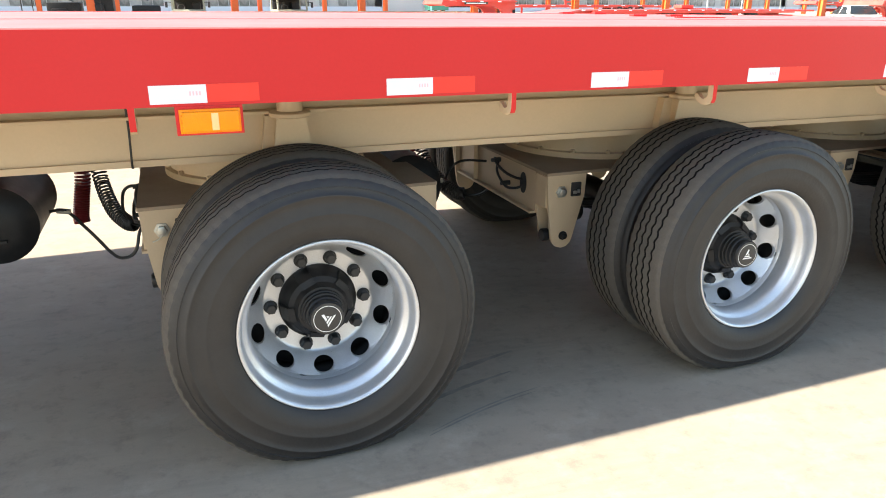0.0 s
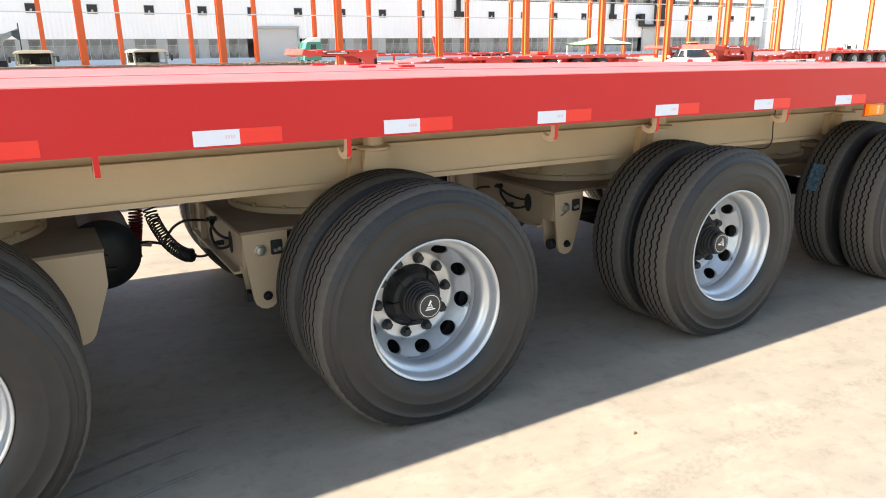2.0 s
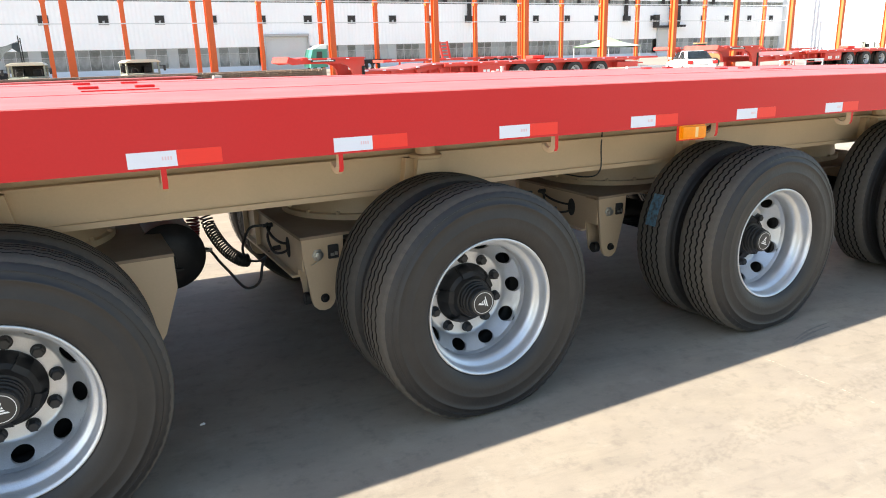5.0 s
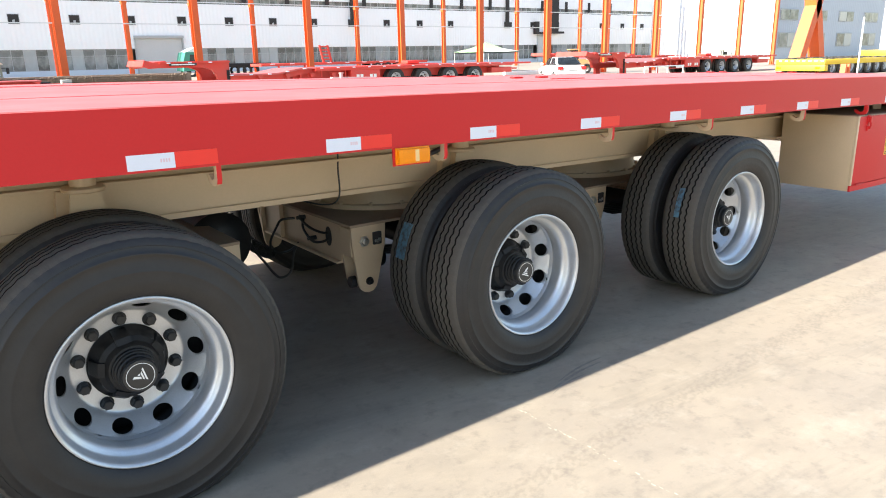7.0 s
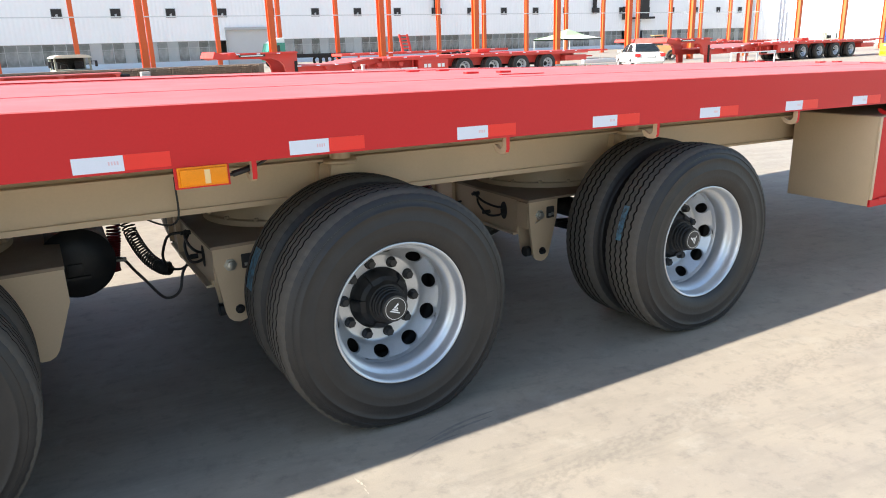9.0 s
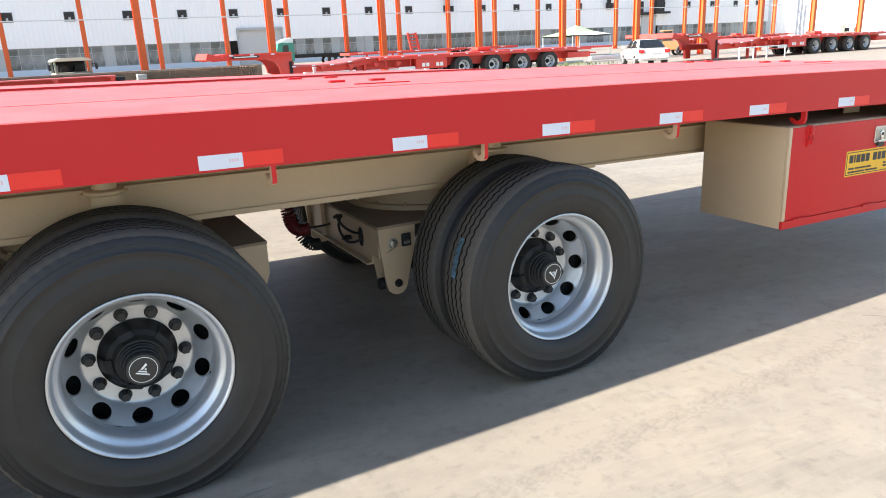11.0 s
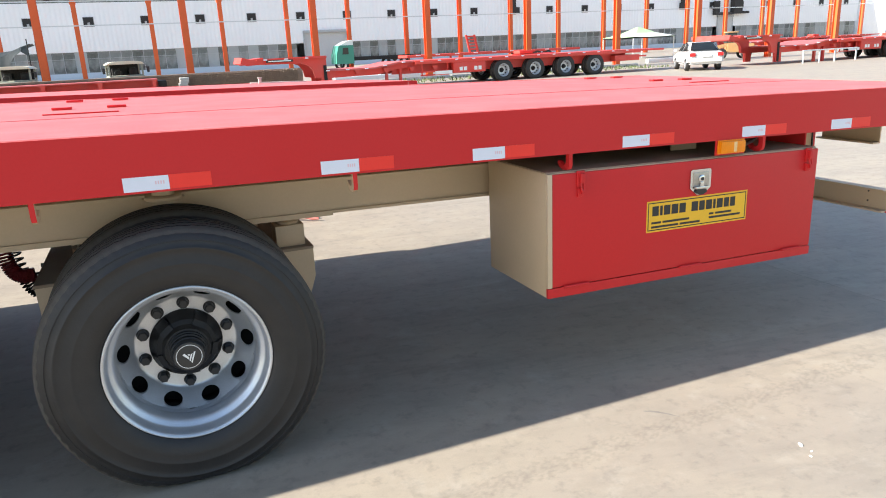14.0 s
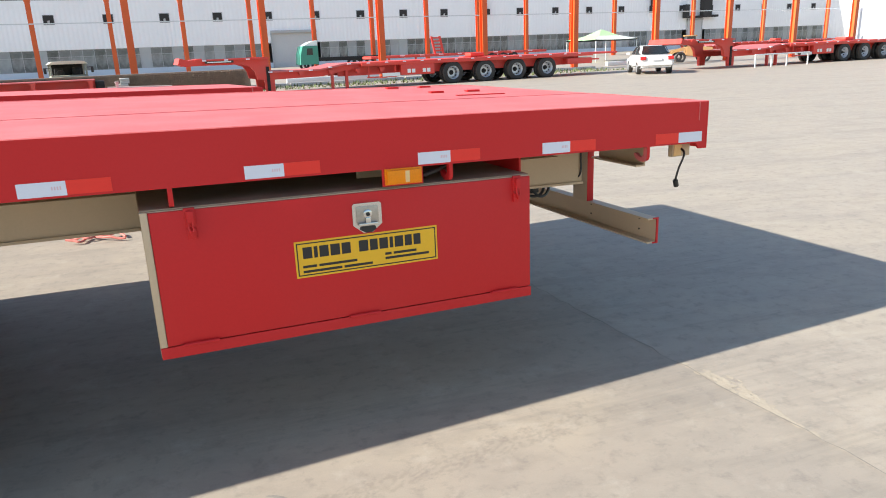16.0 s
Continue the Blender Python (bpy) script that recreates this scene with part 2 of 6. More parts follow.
    c = mix(c, skid.outputs[0], (0.104, 0.100, 0.092), 0.72, 0.82, 0.15)
    # fine parallel tyre tracks in broad bands
    worn = nt.nodes.new("ShaderNodeMath")
    worn.operation = 'MULTIPLY'
    band_at = nt.nodes.new("ShaderNodeMapRange")
    band_at.inputs[1].default_value, band_at.inputs[2].default_value = 0.44, 0.60
    nt.links.new(bands.outputs[0], band_at.inputs[0])
    nt.links.new(tracks.outputs[0], worn.inputs[0])
    nt.links.new(band_at.outputs[0], worn.inputs[1])
    c = mix(c, worn.outputs[0], (0.170, 0.152, 0.128), 0.28, 0.60, 0.28)
    # one band of lug prints close to the trailer's rear
    slope = nt.nodes.new("ShaderNodeMath")
    slope.operation = 'MULTIPLY_ADD'
    slope.inputs[1].default_value, slope.inputs[2].default_value = -0.045, 0.955
    nt.links.new(sep.outputs[0], slope.inputs[0])
    off = nt.nodes.new("ShaderNodeMath")
    nt.links.new(slope.outputs[0], off.inputs[0])
    nt.links.new(sep.outputs[1], off.inputs[1])
    dist = nt.nodes.new("ShaderNodeMath")
    dist.operation = 'ABSOLUTE'
    nt.links.new(off.outputs[0], dist.inputs[0])
    near = nt.nodes.new("ShaderNodeMapRange")
    near.inputs[1].default_value, near.inputs[2].default_value = 0.12, 0.05
    nt.links.new(dist.outputs[0], near.inputs[0])
    ends = nt.nodes.new("ShaderNodeMapRange")
    ends.inputs[1].default_value, ends.inputs[2].default_value = 11.70, 10.9
    nt.links.new(sep.outputs[0], ends.inputs[0])
    lug = nt.nodes.new("ShaderNodeMath")
    lug.operation = 'MULTIPLY'
    nt.links.new(near.outputs[0], lug.inputs[0])
    nt.links.new(ends.outputs[0], lug.inputs[1])
    print_at = nt.nodes.new("ShaderNodeMath")
    print_at.operation = 'MULTIPLY'
    nt.links.new(lug.outputs[0], print_at.inputs[0])
    nt.links.new(lugs.outputs[0], print_at.inputs[1])
    c = mix(c, print_at.outputs[0], (0.180, 0.157, 0.125), 0.42, 0.62, 0.36)
    c = mix(c, spots.outputs[0], (0.152, 0.136, 0.117), 0.52, 0.68, 0.5)
    c = mix(c, scuff.outputs[0], (0.385, 0.348, 0.284), 0.54, 0.7, 0.5)
    c = mix(c, grit.outputs[0], (0.188, 0.168, 0.141), 0.5, 0.8, 0.24)
    nt.links.new(c, b.inputs["Base Color"])
    bp = nt.nodes.new("ShaderNodeBump")
    bp.inputs["Strength"].default_value = 0.12
    bp.inputs["Distance"].default_value = 0.005
    add = nt.nodes.new("ShaderNodeMath")
    nt.links.new(grit.outputs[0], add.inputs[0])
    nt.links.new(spots.outputs[0], add.inputs[1])
    nt.links.new(add.outputs[0], bp.inputs["Height"])
    nt.links.new(bp.outputs[0], b.inputs["Normal"])
    return m


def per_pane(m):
    """Paints pale sky reflections into some panes' colour; the others keep the dark inside."""
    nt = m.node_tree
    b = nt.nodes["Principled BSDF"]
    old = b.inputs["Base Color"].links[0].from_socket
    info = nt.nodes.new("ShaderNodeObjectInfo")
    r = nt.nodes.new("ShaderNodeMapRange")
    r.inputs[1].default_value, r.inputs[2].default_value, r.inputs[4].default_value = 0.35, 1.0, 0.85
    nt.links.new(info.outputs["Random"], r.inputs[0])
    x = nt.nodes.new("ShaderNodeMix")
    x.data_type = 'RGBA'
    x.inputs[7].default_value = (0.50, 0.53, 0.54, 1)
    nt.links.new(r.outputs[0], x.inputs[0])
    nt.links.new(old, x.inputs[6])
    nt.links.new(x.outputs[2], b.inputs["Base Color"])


def checker_relief(m):
    """Raised tread-plate bars on the deck paint."""
    nt = m.node_tree
    b = nt.nodes["Principled BSDF"]
    co = nt.nodes.new("ShaderNodeTexCoord")
    mp = nt.nodes.new("ShaderNodeMapping")
    mp.inputs["Rotation"].default_value[2] = radians(45)
    nt.links.new(co.outputs["Object"], mp.inputs["Vector"])
    w = nt.nodes.new("ShaderNodeTexVoronoi")
    w.inputs["Scale"].default_value = 30
    w.inputs["Randomness"].default_value = 0.1
    nt.links.new(mp.outputs[0], w.inputs["Vector"])
    bp = nt.nodes.new("ShaderNodeBump")
    bp.inputs["Strength"].default_value = 0.5
    bp.inputs["Distance"].default_value = 0.003
    bp.invert = True
    nt.links.new(w.outputs["Distance"], bp.inputs["Height"])
    nt.links.new(bp.outputs[0], b.inputs["Normal"])


def ribbed(m, per_metre):
    """Vertical ribs of profiled sheet."""
    nt = m.node_tree
    b = nt.nodes["Principled BSDF"]
    co = nt.nodes.new("ShaderNodeTexCoord")
    w = nt.nodes.new("ShaderNodeTexWave")
    w.inputs["Scale"].default_value = per_metre
    nt.links.new(co.outputs["Object"], w.inputs["Vector"])
    bp = nt.nodes.new("ShaderNodeBump")
    bp.inputs["Strength"].default_value = 0.6
    bp.inputs["Distance"].default_value = 0.04
    nt.links.new(w.outputs[0], bp.inputs["Height"])
    nt.links.new(bp.outputs[0], b.inputs["Normal"])


checker_relief(DECK)
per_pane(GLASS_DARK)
ribbed(WHITE_WALL, 0.55)
ribbed(GREY_WALL, 0.45)
GROUND = ground_material()


# ---- mesh helpers ----
def add_box(bm, x0, x1, y0, y1, z0, z1, bev=0.0, mi=0):
    c = Matrix.Translation(((x0 + x1) / 2, (y0 + y1) / 2, (z0 + z1) / 2)) @ Matrix.Diagonal((x1 - x0, y1 - y0, z1 - z0, 1))
    vs = bmesh.ops.create_cube(bm, size=1, matrix=c)["verts"]
    fs = {f for v in vs for f in v.link_faces}
    for f in fs:
        f.material_index = mi
    if bev:
        es = list({e for v in vs for e in v.link_edges})
        bmesh.ops.bevel(bm, geom=es, offset=bev, segments=2, affect='EDGES', profile=0.6)
    return bm


def add_prism(bm, pts, plane, a0, a1, mi=0):
    """A polygon in the plane xz, yz or xy, pushed from a0 to a1 along the third axis."""
    def put(p, a):
        return {"xz": (p[0], a, p[1]), "yz": (a, p[0], p[1]), "xy": (p[0], p[1], a)}[plane]
    lo = [bm.verts.new(put(p, a0)) for p in pts]
    hi = [bm.verts.new(put(p, a1)) for p in pts]
    n = len(pts)
    fs = [bm.faces.new(lo), bm.faces.new(hi[::-1])]
    fs += [bm.faces.new((lo[i], lo[(i + 1) % n], hi[(i + 1) % n], hi[i])[::-1]) for i in range(n)]
    for f in fs:
        f.material_index = mi
    bmesh.ops.recalc_face_normals(bm, faces=fs)
    return bm


def add_lathe(bm, prof, n=32, axis="y", at=(0, 0, 0), mi=0, close=False):
    """Turns (along, radius) pairs about an axis."""
    rings = []
    for a, r in prof:
        ring = []
        for i in range(n):
            t = 2 * math.pi * i / n
            u, v = r * math.cos(t), r * math.sin(t)
            p = {"y": (u, a, v), "x": (a, u, v), "z": (u, v, a)}[axis]
            ring.append(bm.verts.new((p[0] + at[0], p[1] + at[1], p[2] + at[2])))
        rings.append(ring)
    fs = []
    pairs = list(zip(rings, rings[1:])) + ([(rings[-1], rings[0])] if close else [])
    for p, q in pairs:
        for i in range(n):
            fs.append(bm.faces.new((p[i], p[(i + 1) % n], q[(i + 1) % n], q[i])))
    if not close:
        fs.append(bm.faces.new(rings[0][::-1]))
        fs.append(bm.faces.new(rings[-1]))
    for f in fs:
        f.material_index = mi
    bmesh.ops.recalc_face_normals(bm, faces=fs)
    return bm


def add_tube(bm, pts, r, n=6, mi=0):
    pts = [Vector(p) for p in pts]
    rings = []
    up = Vector((0.13, 0.31, 0.94))
    for i, p in enumerate(pts):
        d = (pts[min(i + 1, len(pts) - 1)] - pts[max(i - 1, 0)]).normalized()
        s = d.cross(up)
        if s.length < 1e-3:
            s = d.cross(Vector((1, 0, 0)))
        s.normalize()
        up = s.cross(d).normalized()
        rings.append([bm.verts.new(p + r * (math.cos(2 * math.pi * k / n) * s + math.sin(2 * math.pi * k / n) * up)) for k in range(n)])
    fs = []
    for a, b in zip(rings, rings[1:]):
        for k in range(n):
            fs.append(bm.faces.new((a[k], a[(k + 1) % n], b[(k + 1) % n], b[k])))
    fs += [bm.faces.new(rings[0]), bm.faces.new(rings[-1][::-1])]
    for f in fs:
        f.material_index = mi
    bmesh.ops.recalc_face_normals(bm, faces=fs)
    return bm


def spline(pts, n=8):
    """A smooth line through points."""
    P = [Vector(p) for p in pts]
    P = [2 * P[0] - P[1]] + P + [2 * P[-1] - P[-2]]
    out = []
    for i in range(1, len(P) - 2):
        for k in range(n):
            t = k / n
            a, b, c, d = P[i - 1], P[i], P[i + 1], P[i + 2]
            out.append(0.5 * (2 * b + (c - a) * t + (2 * a - 5 * b + 4 * c - d) * t * t + (3 * b - a - 3 * c + d) * t ** 3))
    return out + [P[-2]]


def coil(pts, radius, turns, per=10):
    """A helix round a smooth line."""
    line = spline(pts, 12)
    out = []
    total = turns * per
    side = Vector((0, 1, 0))
    for i in range(total + 1):
        f = i / total * (len(line) - 1)
        k = min(int(f), len(line) - 2)
        p = line[k].lerp(line[k + 1], f - k)
        d = (line[k + 1] - line[k]).normalized()
        s = (side - d * side.dot(d)).normalized()
        u = d.cross(s)
        a = 2 * math.pi * i / per
        out.append(p + radius * (math.cos(a) * s + math.sin(a) * u))
    return out


def sag(x):
    """The chassis sinks a little towards its rear and is slightly arched over the axles."""
    return 0.0122 - 0.0046 * x - 0.00084 * max(x, 0.0) ** 2


def incline(bm):
    xs = [v.co.x for v in bm.verts]
    if max(xs) - min(xs) > 3:
        for k in range(-3, 13):
            bmesh.ops.bisect_plane(bm, geom=bm.verts[:] + bm.edges[:] + bm.faces[:], plane_co=(k, 0, 0), plane_no=(1, 0, 0))
    for v in bm.verts:
        v.co.z += sag(v.co.x)
    return bm


def mesh_of(name, bm, *mats, smooth=35):
    me = bpy.data.meshes.new(name)
    bm.to_mesh(me)
    bm.free()
    for m in mats:
        me.materials.append(m)
    if smooth:
        me.polygons.foreach_set("use_smooth", [True] * len(me.polygons))
        me.set_sharp_from_angle(angle=radians(smooth))
    return me


def part(name, bm, material, parent, label="", at=None, smooth=35):
    mats = material if isinstance(material, (list, tuple)) else [material]
    me = bm if isinstance(bm, bpy.types.Mesh) else mesh_of(name, bm, *mats, smooth=smooth)
    ob = new(name, me)
    ob.parent = parent
    if at is not None:
        ob.matrix_basis = at
    return tagged(ob, label)


def thing(name, label, category, group="", at=None):
    ob = new(name)
    ob.empty_display_size = 0.2
    if at is not None:
        ob.matrix_basis = at
    return tagged(ob, label, category, group)


def structure(name, bm, material, smooth=35):
    mats = material if isinstance(material, (list, tuple)) else [material]
    return tagged(new(name, mesh_of(name, bm, *mats, smooth=smooth)), kind="structure")


def bmn():
    return bmesh.new()


# ---- ground ----
bm = bmn()
bmesh.ops.create_grid(bm, x_segments=60, y_segments=60, size=900)
structure("ground", bm, GROUND, smooth=0)


# ---- wheel meshes ----
def tyre_mesh(seg):
    flat = 0.520
    grow = (0.552 - 0.318) / (0.540 - 0.318)
    side = [(0.105, 0.318), (0.119, 0.329), (0.1315, 0.350), (0.1365, 0.370), (0.1372, 0.3735), (0.1380, 0.381), (0.1380, 0.3860), (0.1385, 0.408), (0.1393, 0.4100), (0.1393, 0.4150), (0.1383, 0.4170), (0.1365, 0.446),
            (0.1340, 0.466), (0.1358, 0.4675), (0.1350, 0.4730), (0.1318, 0.4745), (0.1275, 0.496), (0.1300, 0.4975), (0.1235, 0.513), (0.1175, 0.522), (0.1085, 0.5295)]
    grooves = (-0.060, -0.020, 0.020, 0.060)

    def crown(a):
        return 0.540 - 0.006 * (a / 0.100) ** 2

    def lowest(z):
        return z if z > -0.46 else -(0.46 + 0.06 * math.tanh((-z - 0.46) / 0.06))

    verts, faces, mats = [], [], []
    cols = None
    for i in range(seg):
        zig = 0.0050 * math.sin(math.pi / 2 * i + 0.4)
        row = []
        for k, (a, r) in enumerate(side):
            nick = 0.0032 if k >= 19 and i % 4 < 2 else 0
            row.append((-a + nick, r - nick * 0.6, 1 if k >= 20 else 0))
        row.append((-0.100, crown(0.100), 1))
        for g in grooves:
            a = g + zig
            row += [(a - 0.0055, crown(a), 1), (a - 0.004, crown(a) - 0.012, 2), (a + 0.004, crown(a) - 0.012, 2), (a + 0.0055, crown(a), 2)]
        row.append((0.100, crown(0.100), 1))
        for k, (a, r) in enumerate(side[::-1]):
            nick = 0.0032 if k <= 1 and i % 4 < 2 else 0
            row.append((a - nick, r - nick * 0.6, 1 if k < 1 else 0))
        cols = len(row)
        t = 2 * math.pi * i / seg
        for a, r, m in row:
            r = 0.318 + (r - 0.318) * grow
            x, z = r * math.cos(t), r * math.sin(t)
            bulge = min(max((-z - 0.22) / 0.29, 0), 1) ** 2
            verts.append((x, a * (1 + 0.07 * bulge), lowest(z)))
        if i == 0:
            kinds = [m for _, _, m in row]
    for i in range(seg):
        j = (i + 1) % seg
        for k in range(cols - 1):
            faces.append((i * cols + k, i * cols + k + 1, j * cols + k + 1, j * cols + k))
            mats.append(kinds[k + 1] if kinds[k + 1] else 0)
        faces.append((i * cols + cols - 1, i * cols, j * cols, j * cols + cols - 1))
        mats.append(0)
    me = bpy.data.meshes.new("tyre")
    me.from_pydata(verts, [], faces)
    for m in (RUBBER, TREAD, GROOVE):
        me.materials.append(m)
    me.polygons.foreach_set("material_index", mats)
    me.polygons.foreach_set("use_smooth", [True] * len(me.polygons))
    me.set_sharp_from_angle(angle=radians(62))
    return me


def rim_mesh():
    bm = bmn()
    add_lathe(bm, [(-0.104, 0.3190), (-0.1095, 0.3225), (-0.1150, 0.3210), (-0.1165, 0.3170), (-0.1140, 0.3110), (-0.106, 0.3065), (-0.085, 0.3040),
                   (-0.060, 0.3015), (-0.054, 0.2970), (-0.050, 0.2880), (-0.038, 0.2770), (-0.020, 0.2720), (0.008, 0.2710), (0.022, 0.2735), (0.032, 0.2790), (0.038, 0.2805),
                   (0.042, 0.2785), (0.048, 0.2755), (0.056, 0.2725)], 72)
    for f in [f for f in bm.faces if len(f.verts) > 10]:
        bm.faces.remove(f)
    # disc with ten hand holes on its cone
    a0, r0, a1, r1 = 0.056, 0.2725, 0.122, 0.2200
    n, half = 24, math.pi / 10

    def cone(th, s):
        a, r = a0 + (a1 - a0) * s, r0 + (r1 - r0) * s
        return (r * math.sin(th), a, r * math.cos(th))

    for h in range(10):
        mid = 2 * math.pi * (h + 0.5) / 10
        inner, outer, back = [], [], []
        for k in range(n):
            p = 2 * math.pi * k / n
            du, dv = math.cos(p), math.sin(p)
            inner.append(bm.verts.new(cone(mid + 0.039 * du / 0.2462, 0.5 + 0.039 * dv / 0.0843)))
            q = 1 / max(abs(du), abs(dv))
            outer.append(bm.verts.new(cone(mid + half * du * q, min(max(0.5 + 0.5 * dv * q, 0), 1))))
            x, a, z = cone(mid + 0.039 * du / 0.2462, 0.5 + 0.039 * dv / 0.0843)
            back.append(bm.verts.new((x, a + 0.014, z)))
        for k in range(n):
            j = (k + 1) % n
            bm.faces.new((outer[k], outer[j], inner[j], inner[k]))
            bm.faces.new((inner[k], inner[j], back[j], back[k]))
    bmesh.ops.remove_doubles(bm, verts=bm.verts, dist=0.0004)
    add_lathe(bm, [(0.122, 0.2200), (0.1320, 0.2130), (0.1385, 0.2060), (0.1405, 0.2000), (0.1405, 0.120)], 72)
    for f in [f for f in bm.faces if len(f.verts) > 10]:
        bm.faces.remove(f)
    bmesh.ops.recalc_face_normals(bm, faces=bm.faces)
    return mesh_of("rim", bm, SILVER, smooth=40)


def hub_mesh():
    bm = bmn()
    add_lathe(bm, [(0.162, 0.131), (0.150, 0.131), (0.143, 0.122), (0.120, 0.112), (0.098, 0.106), (0.088, 0.090), (0.070, 0.082), (0.062, 0.080),
                   (0.060, 0.073), (0.045, 0.073), (0.043, 0.069), (0.030, 0.069), (0.028, 0.064), (0.012, 0.063), (0.008, 0.058), (-0.012, 0.057), (-0.018, 0.052)], 48)
    return mesh_of("hub", bm, BLACK, smooth=30)


def rib_mesh():
    bm = bmn()
    add_prism(bm, [(0.082, 0.156), (0.126, 0.156), (0.126, 0.132), (0.108, 0.088), (0.088, 0.078)], "xy", -0.024, 0.024)
    return mesh_of("hub_rib", bm, BLACK, smooth=30)


def nut_mesh():
    bm = bmn()
    add_lathe(bm, [(0.162, 0.0260), (0.157, 0.0260), (0.155, 0.0230)], 18)
    add_lathe(bm, [(0.156, 0.0230), (0.132, 0.0215), (0.126, 0.0165)], 6)
    return mesh_of("nut", bm, BLACK_PLASTIC, smooth=25)


def cap_mesh():
    bm = bmn()
    add_lathe(bm, [(-0.014, 0.052), (-0.0195, 0.051), (-0.021, 0.046)], 40)
    # printed ring and a plain slanted mark
    for r0, r1 in ((0.0415, 0.0435),):
        inner = [bm.verts.new((r0 * math.cos(2 * math.pi * k / 40), -0.0216, r0 * math.sin(2 * math.pi * k / 40))) for k in range(40)]
        outer = [bm.verts.new((r1 * math.cos(2 * math.pi * k / 40), -0.0216, r1 * math.sin(2 * math.pi * k / 40))) for k in range(40)]
        for k in range(40):
            bm.faces.new((outer[k], outer[(k + 1) % 40], inner[(k + 1) % 40], inner[k])).material_index = 1
    for poly in ([(-0.022, -0.016), (0.024, -0.016), (0.020, -0.011), (-0.018, -0.011)], [(-0.016, -0.008), (0.014, -0.008), (0.010, -0.003), (-0.012, -0.003)],
                 [(-0.010, 0.000), (-0.002, 0.000), (0.008, 0.018), (0.002, 0.024), (-0.002, 0.016)], [(0.002, 0.000), (0.010, 0.000), (0.006, 0.008)]):
        bm.faces.new([bm.verts.new((x, -0.0216, z)) for x, z in poly]).material_index = 1
    bmesh.ops.recalc_face_normals(bm, faces=bm.faces)
    for f in bm.faces:
        if f.material_index == 1 and f.normal.y > 0:
            f.normal_flip()
    return mesh_of("hub_cap", bm, CAP, WHITE_INK, smooth=30)


def inner_rim_mesh():
    bm = bmn()
    add_lathe(bm, [(-0.113, 0.3075), (-0.104, 0.296), (-0.05, 0.275), (-0.02, 0.254), (0.05, 0.25), (0.104, 0.296), (0.113, 0.3075)], 40)
    return mesh_of("inner_rim", bm, BLACK, smooth=40)


TYRE, FAR_TYRE, RIM, HUB, NUT, CAPM, INNER_RIM, RIB = tyre_mesh(288), tyre_mesh(48), rim_mesh(), hub_mesh(), nut_mesh(), cap_mesh(), inner_rim_mesh(), rib_mesh()


def wheel(parent, x, y, z, turn, cap_turn, facing=1, nuts=True):
    """An outer wheel of a dual pair; facing 1 shows its dish towards -y."""
    w = new("wheel")
    w.parent = parent
    w.empty_display_size = 0.1
    w.matrix_basis = pose(x, y, z, 0, 0, 0 if facing > 0 else 180)
    tagged(w, "dual outer truck wheel with dusty black tyre and silver rim")
    part("tyre", TYRE if nuts else FAR_TYRE, None, w)
    spin = pose(0, 0, 0, 0, turn, 0)
    part("rim", RIM, None, w, "silver painted steel rim with hand holes", spin)
    part("hub", HUB, None, w, "black painted hub", spin @ Matrix.Translation((0, -0.016, 0)) @ Matrix.Diagonal((1.13, 1.0, 1.13, 1)))
    part("hub_cap", CAPM, None, w, "black cap with a white ring mark", pose(0, -0.016, 0, 0, cap_turn, 0) @ Matrix.Diagonal((1.17, 1.0, 1.17, 1)))
    if nuts:
        for k in range(5):
            part("hub_rib", RIB, None, w, at=pose(0, -0.016, 0, 0, turn + 72 * k + 11, 0) @ Matrix.Diagonal((1.13, 1.0, 1.13, 1)))
        for k in range(10):
            a = radians(turn) + 2 * math.pi * k / 10
            part("nut", NUT, None, w, at=Matrix.Translation((0.1765 * math.sin(a), -0.018, 0.1765 * math.cos(a))))
    return w


def inner_wheel(parent, x, y, z):
    w = new("inner_wheel")
    w.parent = parent
    w.empty_display_size = 0.1
    w.matrix_basis = pose(x, y, z)
    tagged(w, "inner dual truck wheel with dusty black tyre")
    part("tyre", TYRE, None, w)
    part("inner_rim", INNER_RIM, None, w)
    return w


# ---- flatbed trailer ----
X0, X1, W = -14.0, 12.10, 3.0
TOP, RAIL_LOW = 1.507, 1.289
HUBS = (-0.015, 1.893, 3.807, 5.748, 7.664)
TURNS = (18, 12, 33, 24, 3)
CAP_TURNS = (-55, 0, -105, 20, -70)

trailer = thing("flatbed_trailer", "long red flatbed trailer with tan chassis and five dual-wheel axles", "trailer")

# deck and side rails
for y0, y1, dz in ((0.075, 1.02, 0.002), (1.024, 2.046, 0.0), (2.05, W - 0.075, 0.002)):
    bm = bmn()
    add_box(bm, X0, X1 - 0.012, y0, y1, TOP - 0.05, TOP - dz)
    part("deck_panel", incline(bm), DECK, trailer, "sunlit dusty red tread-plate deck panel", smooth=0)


def rail(y_out, sign):
    bm = bmn()
    pts = [(0, RAIL_LOW), (0, TOP - 0.004), (0.004, TOP), (0.073, TOP), (0.073, TOP - 0.012), (0.012, TOP - 0.012), (0.012, RAIL_LOW + 0.012),
           (0.068, RAIL_LOW + 0.012), (0.068, RAIL_LOW)]
    add_prism(bm, [(y_out + sign * y, z) for y, z in pts], "yz", X0, X1 - 0.012)
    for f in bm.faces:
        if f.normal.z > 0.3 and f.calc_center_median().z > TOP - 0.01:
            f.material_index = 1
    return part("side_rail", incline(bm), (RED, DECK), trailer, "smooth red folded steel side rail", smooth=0)


